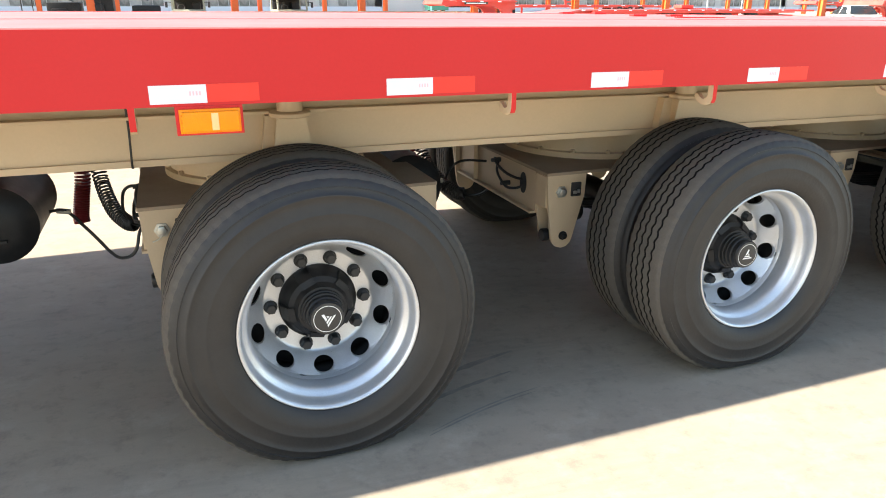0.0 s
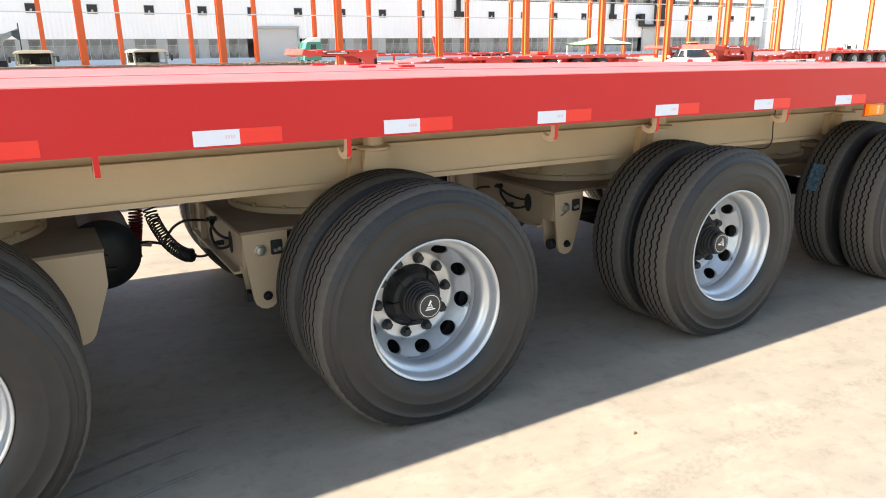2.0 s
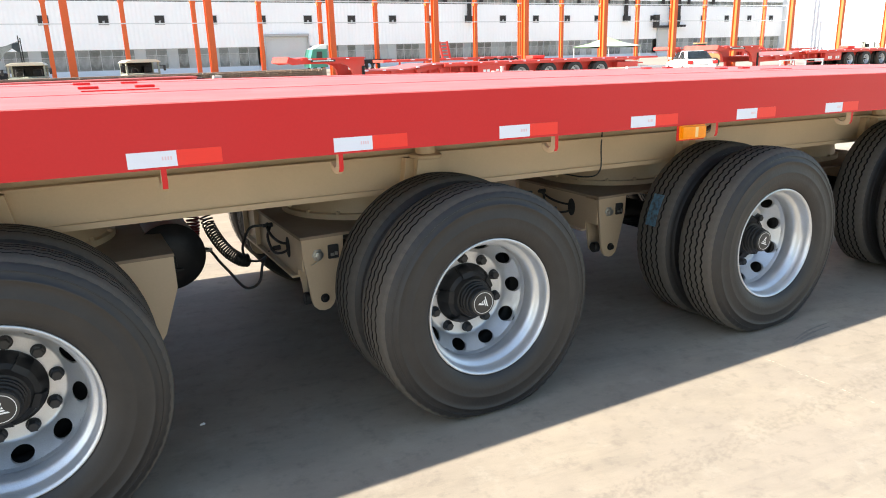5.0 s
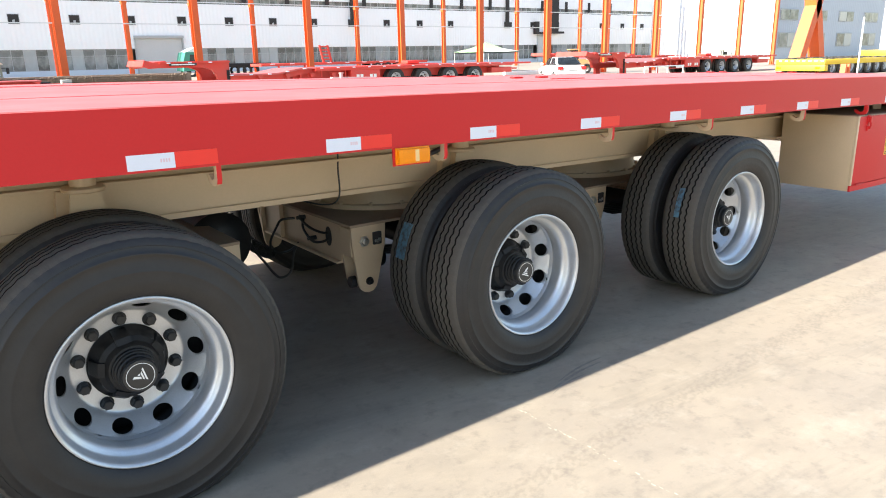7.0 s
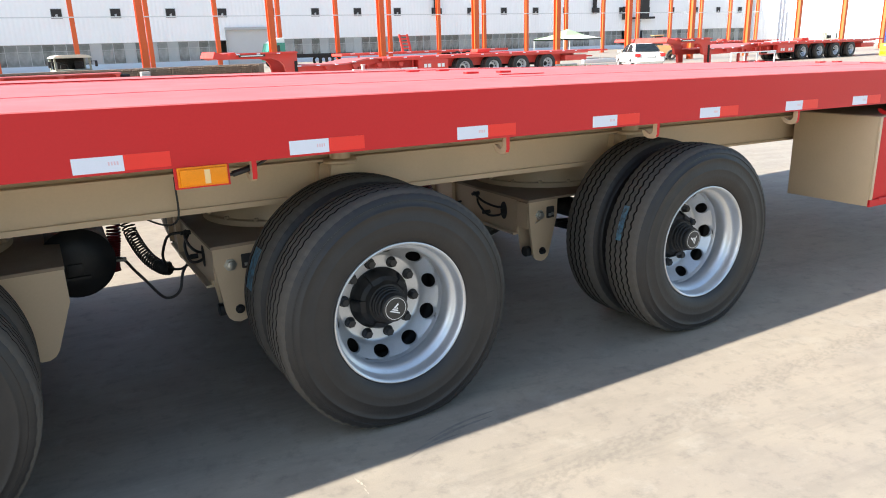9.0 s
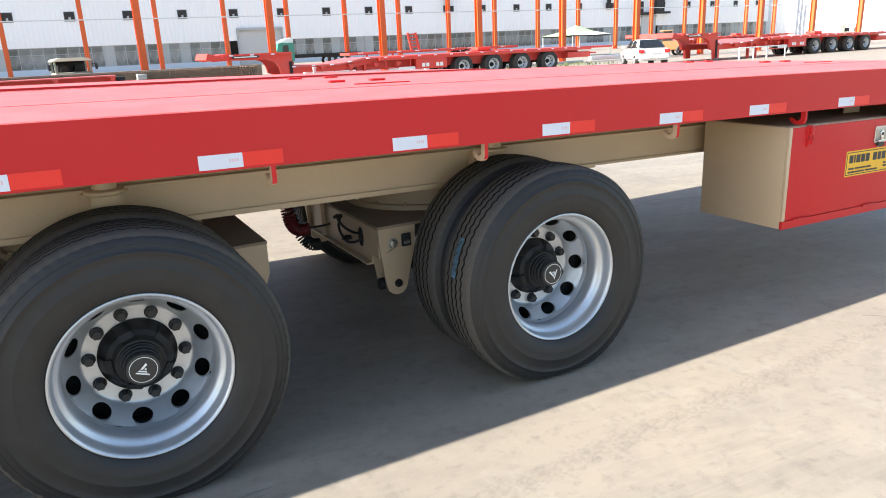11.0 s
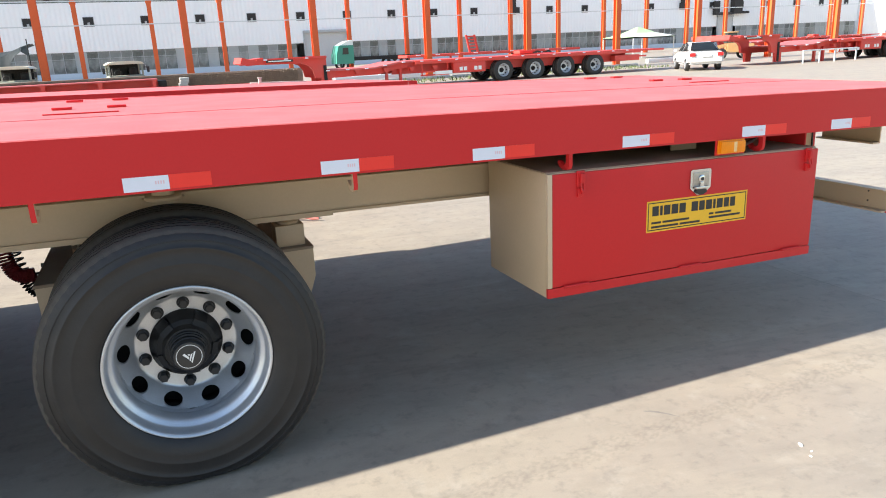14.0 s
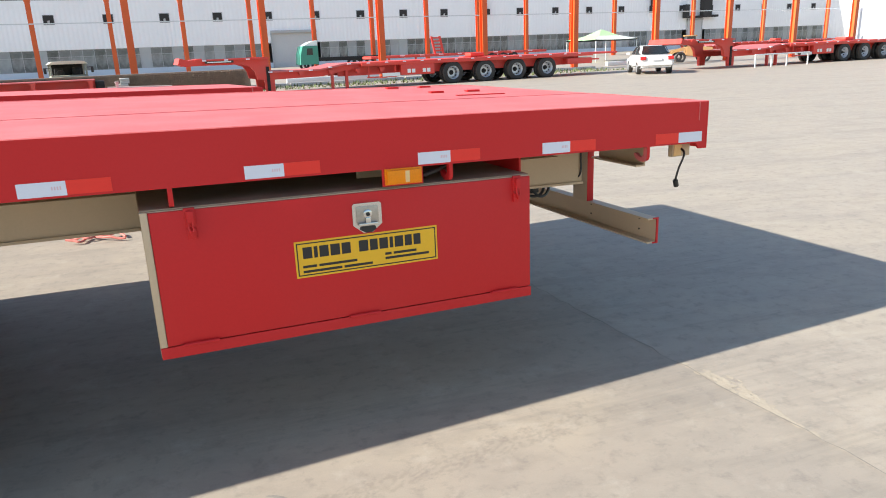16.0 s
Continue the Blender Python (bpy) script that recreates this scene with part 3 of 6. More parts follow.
rail(0.0, 1)
rail(W, -1)
bm = bmn()
add_box(bm, X0 + 0.01, X1 - 0.02, 0.070, 0.076, RAIL_LOW - 0.004, RAIL_LOW + 0.02)
part("rail_lip", incline(bm), TAN, trailer)
bm = bmn()
add_box(bm, X1 - 0.011, X1, 0.0, W, RAIL_LOW - 0.03, TOP - 0.001, 0.002)
part("rear_plate", incline(bm), RED, trailer)
bm = bmn()
add_prism(bm, [(X1 - 0.075, RAIL_LOW), (X1 - 0.012, RAIL_LOW), (X1 - 0.012, RAIL_LOW - 0.03), (X1 - 0.055, RAIL_LOW - 0.03)], "xz", 0.0, 0.012)
part("corner_tab", incline(bm), RED, trailer)
bm = bmn()
add_box(bm, X1 - 0.066, X1 - 0.060, -0.0025, 0.0, TOP - 0.10, TOP - 0.006)
part("weld_bead", incline(bm), DECK, trailer)

# cross bearers under the deck, behind the rail
for k in range(38):
    x = X0 + 0.35 + 0.72 * k
    if x < X1 - 0.2:
        bm = bmn()
        add_box(bm, x - 0.004, x + 0.004, 0.10, 0.70, RAIL_LOW + 0.004, TOP - 0.051)
        add_box(bm, x - 0.022, x + 0.022, 0.10, 0.70, RAIL_LOW - 0.002, RAIL_LOW + 0.004)
        part("cross_bearer", incline(bm), TAN, trailer)

# two long I-beams
for y in (0.72, W - 0.72):
    for name, x1, w_, z0, z1 in (("beam_web", 11.812, 0.005, 0.997, TOP - 0.064), ("bottom_flange", 11.812, 0.022, 0.983, 0.997),
                                 ("top_flange", 11.812, 0.075, TOP - 0.064, TOP - 0.051), ("flange_doubler", 8.45, 0.018, 0.971, 0.983)):
        bm = bmn()
        add_box(bm, X0, x1, y - w_, y + w_, z0, z1)
        part(name, incline(bm), TAN, trailer, "tan painted steel beam plate", smooth=0)
bm = bmn()
add_box(bm, X0, 11.6, 0.655, 0.714, 1.158, 1.170, 0.002)
part("web_stiffener", incline(bm), TAN, trailer)
# unseen plates, added in bays beside and between the beams to dim bounced light
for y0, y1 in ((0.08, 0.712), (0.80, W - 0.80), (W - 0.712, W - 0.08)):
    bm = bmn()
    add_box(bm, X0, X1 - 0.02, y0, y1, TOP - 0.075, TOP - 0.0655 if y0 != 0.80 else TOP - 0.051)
    part("floor_plate", incline(bm), UNDERSIDE, trailer, "unseen plate under the deck that dims bounced light")
for k in range(9):
    bm = bmn()
    x = -0.95 + 1.9 * k * 0.75
    add_box(bm, x - 0.05, x + 0.05, 0.726, W - 0.726, 1.06, 1.42)
    part("cross_member", incline(bm), TAN, trailer)

# bracket with a round pad on the beam above each axle
for hx in HUBS:
    bm = bmn()
    add_prism(bm, [(hx - 0.078, 1.0), (hx + 0.078, 1.0), (hx + 0.056, 1.150), (hx - 0.056, 1.150)], "xz", 0.60, 0.612)
    part("bracket_front", incline(bm), TAN, trailer)
    for sx in (-1, 1):
        bm = bmn()
        add_prism(bm, [(hx + sx * 0.05, 1.0), (hx + sx * 0.115, 1.0), (hx + sx * 0.092, 1.150), (hx + sx * 0.05, 1.150)], "xz", 0.664, 0.714)
        part("bracket_rib", incline(bm), TAN, trailer)
    bm = bmn()
    add_box(bm, hx - 0.05, hx + 0.05, 0.612, 0.714, 1.0, 1.150)
    part("bracket_core", incline(bm), TAN, trailer)
    bm = bmn()
    add_lathe(bm, [(1.150, 0.076), (1.155, 0.082), (1.166, 0.082), (1.171, 0.076), (1.174, 0.050), (1.225, 0.050)], 28, "z", (hx, 0.63, 0))
    part("bearing_pad", incline(bm), TAN, trailer)

# reflective tape
TAPES = (-1.95, -1.23, -0.503, 0.197, 0.95, 1.655, 2.391, 3.104, 3.84, 4.575, 5.302, 6.035, 6.79, 7.533, 8.254, 8.918, 9.70, 10.441, 11.077)
for k, a in enumerate(TAPES):
    z0, z1 = 1.297, 1.3495
    bm = bmn()
    add_box(bm, a, a + 0.156, -0.0012, 0.0, z0, z1)
    for j in range(4):
        add_box(bm, a + 0.108 + 0.009 * j, a + 0.113 + 0.009 * j, -0.0016, -0.0012, z0 + 0.022, z0 + 0.034, mi=1)
    part("white_tape", incline(bm), (TAPE_WHITE, TAPE_INK), trailer, "white reflective tape strip")
    bm = bmn()
    add_box(bm, a + 0.157, a + 0.305, -0.0012, 0.0, z0 + 0.001, z1 + 0.001)
    part("red_tape", incline(bm), TAPE_RED, trailer, "red reflective tape strip")
bm = bmn()
add_box(bm, 11.905, 12.062, -0.0012, 0.0, 1.297, 1.3495)
part("white_tape", incline(bm), TAPE_WHITE, trailer, "white reflective tape strip")
bm = bmn()
add_box(bm, 11.755, 11.904, -0.0012, 0.0, 1.297, 1.3495)
part("red_tape", incline(bm), TAPE_RED, trailer, "red reflective tape strip")

# rope hooks: J-shaped plates across the rail's lower edge
HOOKS = (-1.62, -0.556, 0.65, 1.51, 2.50, 3.13, 4.145, 5.165, 6.30, 7.235, 8.391, 9.417, 10.60, 11.715)
for hx in HOOKS:
    bm = bmn()
    pts = [(0.004, 1.30), (0.004, 1.236), (0.010, 1.220), (0.026, 1.210), (0.050, 1.209), (0.072, 1.218), (0.086, 1.238), (0.082, 1.249), (0.070, 1.247), (0.060, 1.236),
           (0.046, 1.231), (0.033, 1.236), (0.027, 1.248), (0.027, 1.30)]
    add_prism(bm, [(y * 1.25 - 0.001, z) for y, z in pts], "yz", hx - 0.009, hx + 0.009)
    for f in bm.faces:
        if f.normal.y < -0.6 and f.calc_center_median().y < 0.012:
            f.material_index = 1
    tan_side = TAN if hx < 9 else (RED if hx < 11 else DECK)
    part("rope_hook", incline(bm), (tan_side, RED), trailer)

# amber side lamps on red tabs
for a, z0 in ((-0.428, 1.212), (4.895, 1.221), (10.283, 1.222)):
    bm = bmn()
    add_box(bm, a - 0.012, a + 0.178, -0.0004, 0.006, z0 - 0.008, RAIL_LOW - 0.0005)
    lamp = part("side_lamp", incline(bm), RED, trailer, "amber side marker lamp on a red tab")
    bm = bmn()
    add_box(bm, a - 0.002, a + 0.170, -0.008, -0.0005, z0 - 0.002, z0 + 0.068, 0.002)
    part("lamp_base", incline(bm), AMBER, lamp)
    bm = bmn()
    add_box(bm, a + 0.004, a + 0.164, -0.024, -0.008, z0 + 0.004, z0 + 0.062, 0.005)
    part("lens", incline(bm), AMBER, lamp, "ribbed amber plastic lens")
    bm = bmn()
    add_box(bm, a + 0.086, a + 0.106, -0.0255, -0.023, z0 + 0.008, z0 + 0.058, 0.001)
    part("lens_centre", incline(bm), AMBER_PALE, lamp)
    if a < 0:
        continue
    bm = bmn()
    add_tube(bm, spline([(a + 0.08, 0.03, z0 + 0.03), (a + 0.20, 0.05, z0 + 0.02), (a + 0.31, 0.06, z0 + 0.05), (a + 0.42, 0.10, z0 + 0.11)]), 0.006)
    add_tube(bm, [(a + 0.20, 0.05, z0 + 0.02), (a + 0.245, 0.054, z0 + 0.03), (a + 0.29, 0.06, z0 + 0.042)], 0.011, 8)
    part("lamp_cable", incline(bm), HOSE, trailer)
# drooping cables over the beam
for x, tail in ((-0.607, [(-0.612, 0.67, 0.985), (-0.612, 0.80, 0.968)]), (4.985, [(4.979, 0.67, 0.97), (4.925, 0.75, 0.93), (4.825, 1.0, 0.95)])):
    bm = bmn()
    add_tube(bm, spline([(x, 0.66, 1.27), (x, 0.67, 1.12)] + tail), 0.0045)
    part("brake_line", incline(bm), HOSE, trailer)


# ---- bogies ----
def bogie(i, hx):
    b = new("bogie")
    b.parent = trailer
    b.empty_display_size = 0.1
    drop = sag(hx) - 0.010
    b.matrix_basis = Matrix.Translation((hx, 0, drop))
    tagged(b, "tan turning axle frame under the main beams")
    bm = bmn()
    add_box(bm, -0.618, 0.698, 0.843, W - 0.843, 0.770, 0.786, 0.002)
    part("top_plate", bm, [BROWN_TAN], b, "brown-tan top plate")
    bm = bmn()
    top = 0.977
    z = 0.787
    add_lathe(bm, [(z, 0.50), (z + 0.03, 0.50), (z + 0.034, 0.475), (top - 0.05, 0.46), (top - 0.046, 0.49), (top, 0.49)], 64, "z", (0.0, W / 2, 0))
    part("turntable", bm, TAN, b, "tan round turntable ring")
    for k in range(16):
        a = 2 * math.pi * k / 16 + 0.1
        bm = bmn()
        add_lathe(bm, [(z + 0.030, 0.013), (z + 0.046, 0.013)], 6, "z", (0.487 * math.cos(a), W / 2 + 0.487 * math.sin(a), 0))
        part("turntable_bolt", bm, TAN, b)
    # cross beams with flanges
    for x0, x1, name in ((-0.60, -0.588, "front_beam"), (0.606, 0.618, "rear_beam")):
        bm = bmn()
        add_box(bm, x0, x1, 0.988, W - 0.862, 0.55, 0.7695)
        add_box(bm, x0 - 0.03, x1 + 0.05, 0.99, W - 0.99, 0.538, 0.55)
        for y in (1.75, 2.05):
            add_box(bm, x0 - 0.028, x0, y - 0.005, y + 0.005, 0.55, 0.77)
        part(name, bm, TAN, b)
    bm = bmn()
    pts = [(1.13 + 0.036 * math.cos(t), 0.672 + 0.058 * math.sin(t)) for t in [2 * math.pi * k / 20 for k in range(20)]]
    add_prism(bm, pts, "yz", -0.6035, -0.6005)
    part("cable_opening", bm, DARK_HOLE, b)
    # hanger plates
    front = [(-0.612, 0.770), (-0.388, 0.770), (-0.392, 0.66), (-0.452, 0.43), (-0.462, 0.405), (-0.485, 0.385), (-0.515, 0.379), (-0.545, 0.388), (-0.566, 0.408), (-0.578, 0.44), (-0.607, 0.66)]
    rear = [(0.38, 0.770), (0.695, 0.770), (0.695, 0.62), (0.618, 0.40), (0.600, 0.375), (0.574, 0.362), (0.542, 0.362), (0.517, 0.378), (0.502, 0.40), (0.42, 0.62)]
    for poly in (front, rear):
        for y, t in ((0.845, 0.016), (0.975, 0.012), (W - 0.861, 0.016)):
            bm = bmn()
            add_prism(bm, poly, "xz", y, y + t)
            part("hanger_plate", bm, TAN, b)
    bm = bmn()
    add_box(bm, -0.610, -0.601, 0.862, 0.974, 0.60, 0.762)
    part("hanger_web", bm, TAN, b)
    bm = bmn()
    add_box(bm, -0.475, -0.418, 0.8425, 0.8445, 0.655, 0.728, 0.006)
    part("slot", bm, DARK_HOLE, b)
    bm = bmn()
    add_box(bm, -0.462, -0.444, 0.832, 0.844, 0.668, 0.684, 0.003)
    add_box(bm, -0.440, -0.424, 0.836, 0.844, 0.670, 0.690, 0.003)
    part("grease_fitting", bm, STEEL, b)
    for bx, bz, r, m in ((-0.530, 0.683, 0.022, STEEL), (-0.508, 0.447, 0.016, BLACK)):
        bm = bmn()
        add_lathe(bm, [(0.845, r * 1.5), (0.840, r * 1.5), (0.839, r), (0.822, r * 0.95), (0.820, r * 0.7)], 6 if m is STEEL else 14, "y", (bx, 0, bz))
        part("pivot_bolt", bm, m, b)
    if i % 2 == 0:
        bm = bmn()
        add_tube(bm, spline([(-0.530, 0.826, 0.665), (-0.548, 0.828, 0.648), (-0.572, 0.832, 0.638)]), 0.003)
        part("split_pin", bm, STEEL, b)
    if i == 4:
        bm = bmn()
        add_box(bm, 0.515, 0.665, 0.885, 1.02, z, z + 0.115, 0.006)
        part("roller_block", bm, TAN, b)
        bm = bmn()
        add_lathe(bm, [(z + 0.115, 0.058), (z + 0.128, 0.062), (z + 0.140, 0.050), (top - 0.034, 0.050), (top - 0.03, 0.092), (top, 0.092)], 28, "z", (0.59, 0.955, 0))
        part("side_roller", bm, TAN, b)
    # axle, springs, brake parts
    bm = bmn()
    add_lathe(bm, [(0.30, 0.07), (W - 0.30, 0.07)], 24, "y", (0, 0, 0.520 - drop))
    part("axle_tube", bm, BLACK, b)
    for y in (0.52, W - 0.52):
        bm = bmn()
        add_lathe(bm, [(y - 0.20, 0.195), (y - 0.19, 0.205), (y + 0.12, 0.21), (y + 0.13, 0.20)], 40, "y", (0, 0, 0.520 - drop))
        part("brake_drum", bm, BLACK, b)
    for y in (0.884, W - 0.954):
        bm = bmn()
        for k in range(5):
            w_ = 0.47 - 0.055 * k
            n = 10
            up = [(-w_ + 2 * w_ * j / n, 0.625 - 0.014 * k - 0.10 * (1 - ((-w_ + 2 * w_ * j / n) / 0.47) ** 2) * 0.35) for j in range(n + 1)]
            add_prism(bm, up + [(x, z_ - 0.012) for x, z_ in up[::-1]], "xz", y, y + 0.07)
        part("leaf_spring", bm, BLACK, b)
    bm = bmn()
    add_lathe(bm, [(-0.42, 0.05), (-0.41, 0.08), (-0.34, 0.082), (-0.335, 0.09), (-0.325, 0.09), (-0.32, 0.08), (-0.26, 0.07), (-0.25, 0.04)], 24, "x", (0, 1.12, 0.50))
    part("brake_chamber", bm, BLACK, b)
    bm = bmn()
    add_lathe(bm, [(-0.58, 0.03), (-0.575, 0.034), (-0.545, 0.034), (-0.54, 0.02)], 12, "x", (-0.02, 0.91, 0.44))
    part("rubber_stop", bm, HOSE, b)
    # hoses on the beam's face
    for line in ([(-0.59, 1.13, 0.660), (-0.635, 1.15, 0.640), (-0.655, 1.24, 0.632), (-0.65, 1.36, 0.685), (-0.61, 1.43, 0.738)],
                 [(-0.59, 1.13, 0.688), (-0.625, 1.18, 0.690), (-0.640, 1.28, 0.700), (-0.640, 1.38, 0.722), (-0.625, 1.45, 0.742), (-0.61, 1.47, 0.735)]):
        bm = bmn()
        add_tube(bm, spline(line), 0.008)
        part("air_hose", bm, HOSE, b)
    for y, z_ in ((1.43, 0.738), (1.30, 0.632)):
        bm = bmn()
        add_lathe(bm, [(-0.655, 0.011), (-0.64, 0.011), (-0.638, 0.014), (-0.60, 0.014)], 8, "x", (0, y, z_))
        part("hose_fitting", bm, BLACK_PLASTIC, b)
    return b


for i, hx in enumerate(HUBS):
    bogie(i, hx)
    wheel(trailer, hx, 0.13, 0.520, TURNS[i], CAP_TURNS[i])
    inner_wheel(trailer, hx, 0.465, 0.520)
    wheel(trailer, hx, W - 0.13, 0.520, 40 * i, 70 * i, -1, nuts=False)
    inner_wheel(trailer, hx, W - 0.465, 0.520)
# blue remnants of maker's labels on two treads
for hx, y, a0, half in ((HUBS[3], 0.455, 150, 0.040), (HUBS[4], 0.125, 152, 0.019)):
    bm = bmn()
    n = 6
    rows = []
    for k in range(n + 1):
        t = radians(a0 + 20 * k / n)
        rows.append([bm.verts.new((hx + 0.5525 * math.cos(t), y + s * half + 0.012, 0.520 + 0.5525 * math.sin(t))) for s in (-1, 1)])
    for p, q in zip(rows, rows[1:]):
        bm.faces.new((p[0], p[1], q[1], q[0]))
    bmesh.ops.solidify(bm, geom=bm.faces[:], thickness=0.0008)
    part("tyre_label", bm, BLUE_LABEL, trailer, "worn blue paper label on the tread")

# air tanks across the chassis between the axles
for x in (HUBS[0] - 1.235, HUBS[1] - 1.190, HUBS[2] - 1.18, HUBS[3] - 1.18):
    bm = bmn()
    add_lathe(bm, [(1.265, 0.02), (1.27, 0.085), (1.290, 0.142), (1.315, 0.171), (1.32, 0.180), (1.338, 0.176), (1.90, 0.176), (1.91, 0.180), (1.93, 0.171), (1.965, 0.135), (1.985, 0.03)], 40, "y", (x, 0, 0.637))
    tank = part("air_tank", bm, BLACK, trailer, "black cylindrical air tank")
    bm = bmn()
    add_box(bm, x - 0.05, x + 0.02, 1.250, 1.276, 0.59, 0.65, 0.004)
    add_box(bm, x - 0.09, x + 0.05, 1.254, 1.270, 0.57, 0.582)
    part("drain_bracket", bm, BLACK, tank)
    for y in (1.48, 1.78):
        bm = bmn()
        add_box(bm, x - 0.012, x + 0.012, y - 0.02, y + 0.02, 0.832, 1.0)
        part("tank_strap", bm, BLACK, tank)
# coiled brake hoses hanging between the axles
for k, hx in enumerate(HUBS):
    last = k == 4
    if last:
        fall = 0.0
        red = [(-0.872, 1.72, 0.92), (-0.866, 1.71, 0.76), (-0.852, 1.70, 0.61), (-0.808, 1.70, 0.545), (-0.735, 1.70, 0.54)]
        black = [(-0.84, 1.76, 0.92), (-0.835, 1.76, 0.70), (-0.79, 1.72, 0.52), (-0.735, 1.70, 0.44), (-0.67, 1.70, 0.426)]
        lines = [[(-0.73, 1.70, 0.545), (-0.64, 1.68, 0.55), (-0.60, 1.66, 0.56)],
                 [(-0.67, 1.70, 0.43), (-0.61, 1.69, 0.435), (-0.57, 1.68, 0.45), (-0.59, 1.64, 0.55)]]
    else:
        fall = sag(hx) - 0.010
        red = [(-0.935, 2.10, 0.95), (-0.938, 2.08, 0.69), (-0.960, 2.06, 0.55), (-0.977, 2.05, 0.45), (-0.975, 2.04, 0.415)]
        black = [(-0.88, 2.09, 0.95), (-0.856, 2.08, 0.69), (-0.828, 1.98, 0.58), (-0.785, 1.86, 0.505), (-0.728, 1.78, 0.463), (-0.69, 1.75, 0.46)]
        lines = [[(-0.70, 1.75, 0.460), (-0.655, 1.68, 0.465), (-0.625, 1.62, 0.49), (-0.58, 1.58, 0.54)]]
        if k == 1:
            lines.append([(-1.03, 1.44, 0.65), (-0.968, 1.46, 0.65), (-0.893, 1.58, 0.605), (-0.857, 1.66, 0.58), (-0.815, 1.70, 0.625), (-0.771, 1.72, 0.66), (-0.713, 1.68, 0.69), (-0.609, 1.60, 0.693)])
        else:
            lines.append([(-1.03, 1.44, 0.65), (-0.963, 1.46, 0.640), (-0.905, 1.50, 0.55), (-0.850, 1.50, 0.470), (-0.805, 1.50, 0.400), (-0.765, 1.50, 0.362), (-0.715, 1.50, 0.366),
                          (-0.681, 1.50, 0.405), (-0.655, 1.52, 0.49), (-0.60, 1.55, 0.55)])
            lines.append([(-0.705, 1.75, 0.47), (-0.730, 1.68, 0.56), (-0.715, 1.60, 0.665), (-0.688, 1.60, 0.698), (-0.650, 1.60, 0.703), (-0.59, 1.58, 0.703)])
    bm = bmn()
    add_tube(bm, [(hx + p.x, p.y, p.z + fall) for p in coil(red, 0.036, 34)], 0.0078 if not last else 0.0066, 6)
    part("red_coil_hose", bm, RED_HOSE, trailer, "dark red coiled brake hose")
    bm = bmn()
    add_tube(bm, [(hx + p.x, p.y, p.z + fall) for p in coil(black, 0.037, 34 if not last else 24)], 0.0058, 6)
    part("black_coil_hose", bm, HOSE, trailer, "black coiled brake hose")
    bm = bmn()
    for line in lines:
        add_tube(bm, spline([(hx + x, y, z + fall) for x, y, z in line]), 0.008)
    part("hose_loop", bm, HOSE, trailer)
    if not last:
        bm = bmn()
        add_tube(bm, [(hx - 1.00, 1.455, 0.646 + fall), (hx - 0.945, 1.47, 0.632 + fall)], 0.013, 8)
        part("hose_coupling", bm, STEEL, trailer)

# toolbox
BX0, BX1, BZ0, BZ1, BY = 9.296, 11.02, 0.595, 1.200, 0.62
bm = bmn()
add_box(bm, BX0, BX1, 0.030, BY, BZ0 + 0.002, BZ1, 0.003)
box = part("toolbox", incline(bm), TAN, trailer, "tan steel toolbox with a red drop-down door")
bm = bmn()
add_box(bm, BX0 + 0.03, BX1 - 0.004, 0.016, 0.029, BZ0 + 0.052, BZ1 - 0.004, 0.002)
door = part("door", incline(bm), RED, box, "flat red steel door")
bm = bmn()
add_box(bm, BX0 + 0.002, BX1 - 0.002, 0.012, 0.029, BZ0, BZ0 + 0.048, 0.002)
part("hinge_strip", incline(bm), RED, box)
bm = bmn()
add_box(bm, BX0 + 0.002, BX0 + 0.028, 0.014, 0.029, BZ0 + 0.05, BZ1, 0.002)
part("door_post", incline(bm), TAN, box)
bm = bmn()
add_box(bm, BX1 - 0.012, BX1 - 0.002, 0.10, BY - 0.01, BZ1 + 0.001, BZ1 + 0.10, 0.002)
part("end_plate", incline(bm), RED, box)
bm = bmn()
add_box(bm, BX0 + 0.004, BX1 - 0.004, 0.034, BY - 0.004, BZ1 + 0.001, BZ1 + 0.006)
part("top_sheet", incline(bm), BROWN_TAN, box, "brown top sheet")
bm = bmn()
add_box(bm, 10.25, 10.42, 0.30, 0.312, BZ1 + 0.008, TOP - 0.08)
part("gap_bracket", incline(bm), TAN, trailer)
for x in (BX0 + 0.16, (BX0 + BX1) / 2, BX1 - 0.15):
    bm = bmn()
    add_lathe(bm, [(x - 0.07, 0.007), (x + 0.07, 0.007)], 10, "x", (0, 0.008, BZ0 + 0.050))
    add_lathe(bm, [(x - 0.082, 0.003), (x - 0.07, 0.003)], 8, "x", (0, 0.008, BZ0 + 0.050))
    part("hinge", incline(bm), RED, box)
for x in (9.475, 10.94):
    bm = bmn()
    add_box(bm, x - 0.021, x + 0.021, 0.006, 0.017, 1.130, 1.205, 0.003)
    add_box(bm, x - 0.013, x + 0.014, -0.012, 0.008, 1.148, 1.195, 0.005)
    add_tube(bm, spline([(x - 0.008, -0.004, 1.155), (x - 0.008, -0.010, 1.12), (x + 0.006, -0.010, 1.115), (x + 0.008, -0.004, 1.155)]), 0.004)
    add_box(bm, x - 0.018, x + 0.018, 0.004, 0.017, 1.080, 1.122, 0.003)
    add_prism(bm, [(x - 0.008, 1.118), (x + 0.008, 1.118), (x + 0.004, 1.096), (x - 0.004, 1.096)], "xz", -0.012, 0.008)
    part("latch", incline(bm), RED, box)
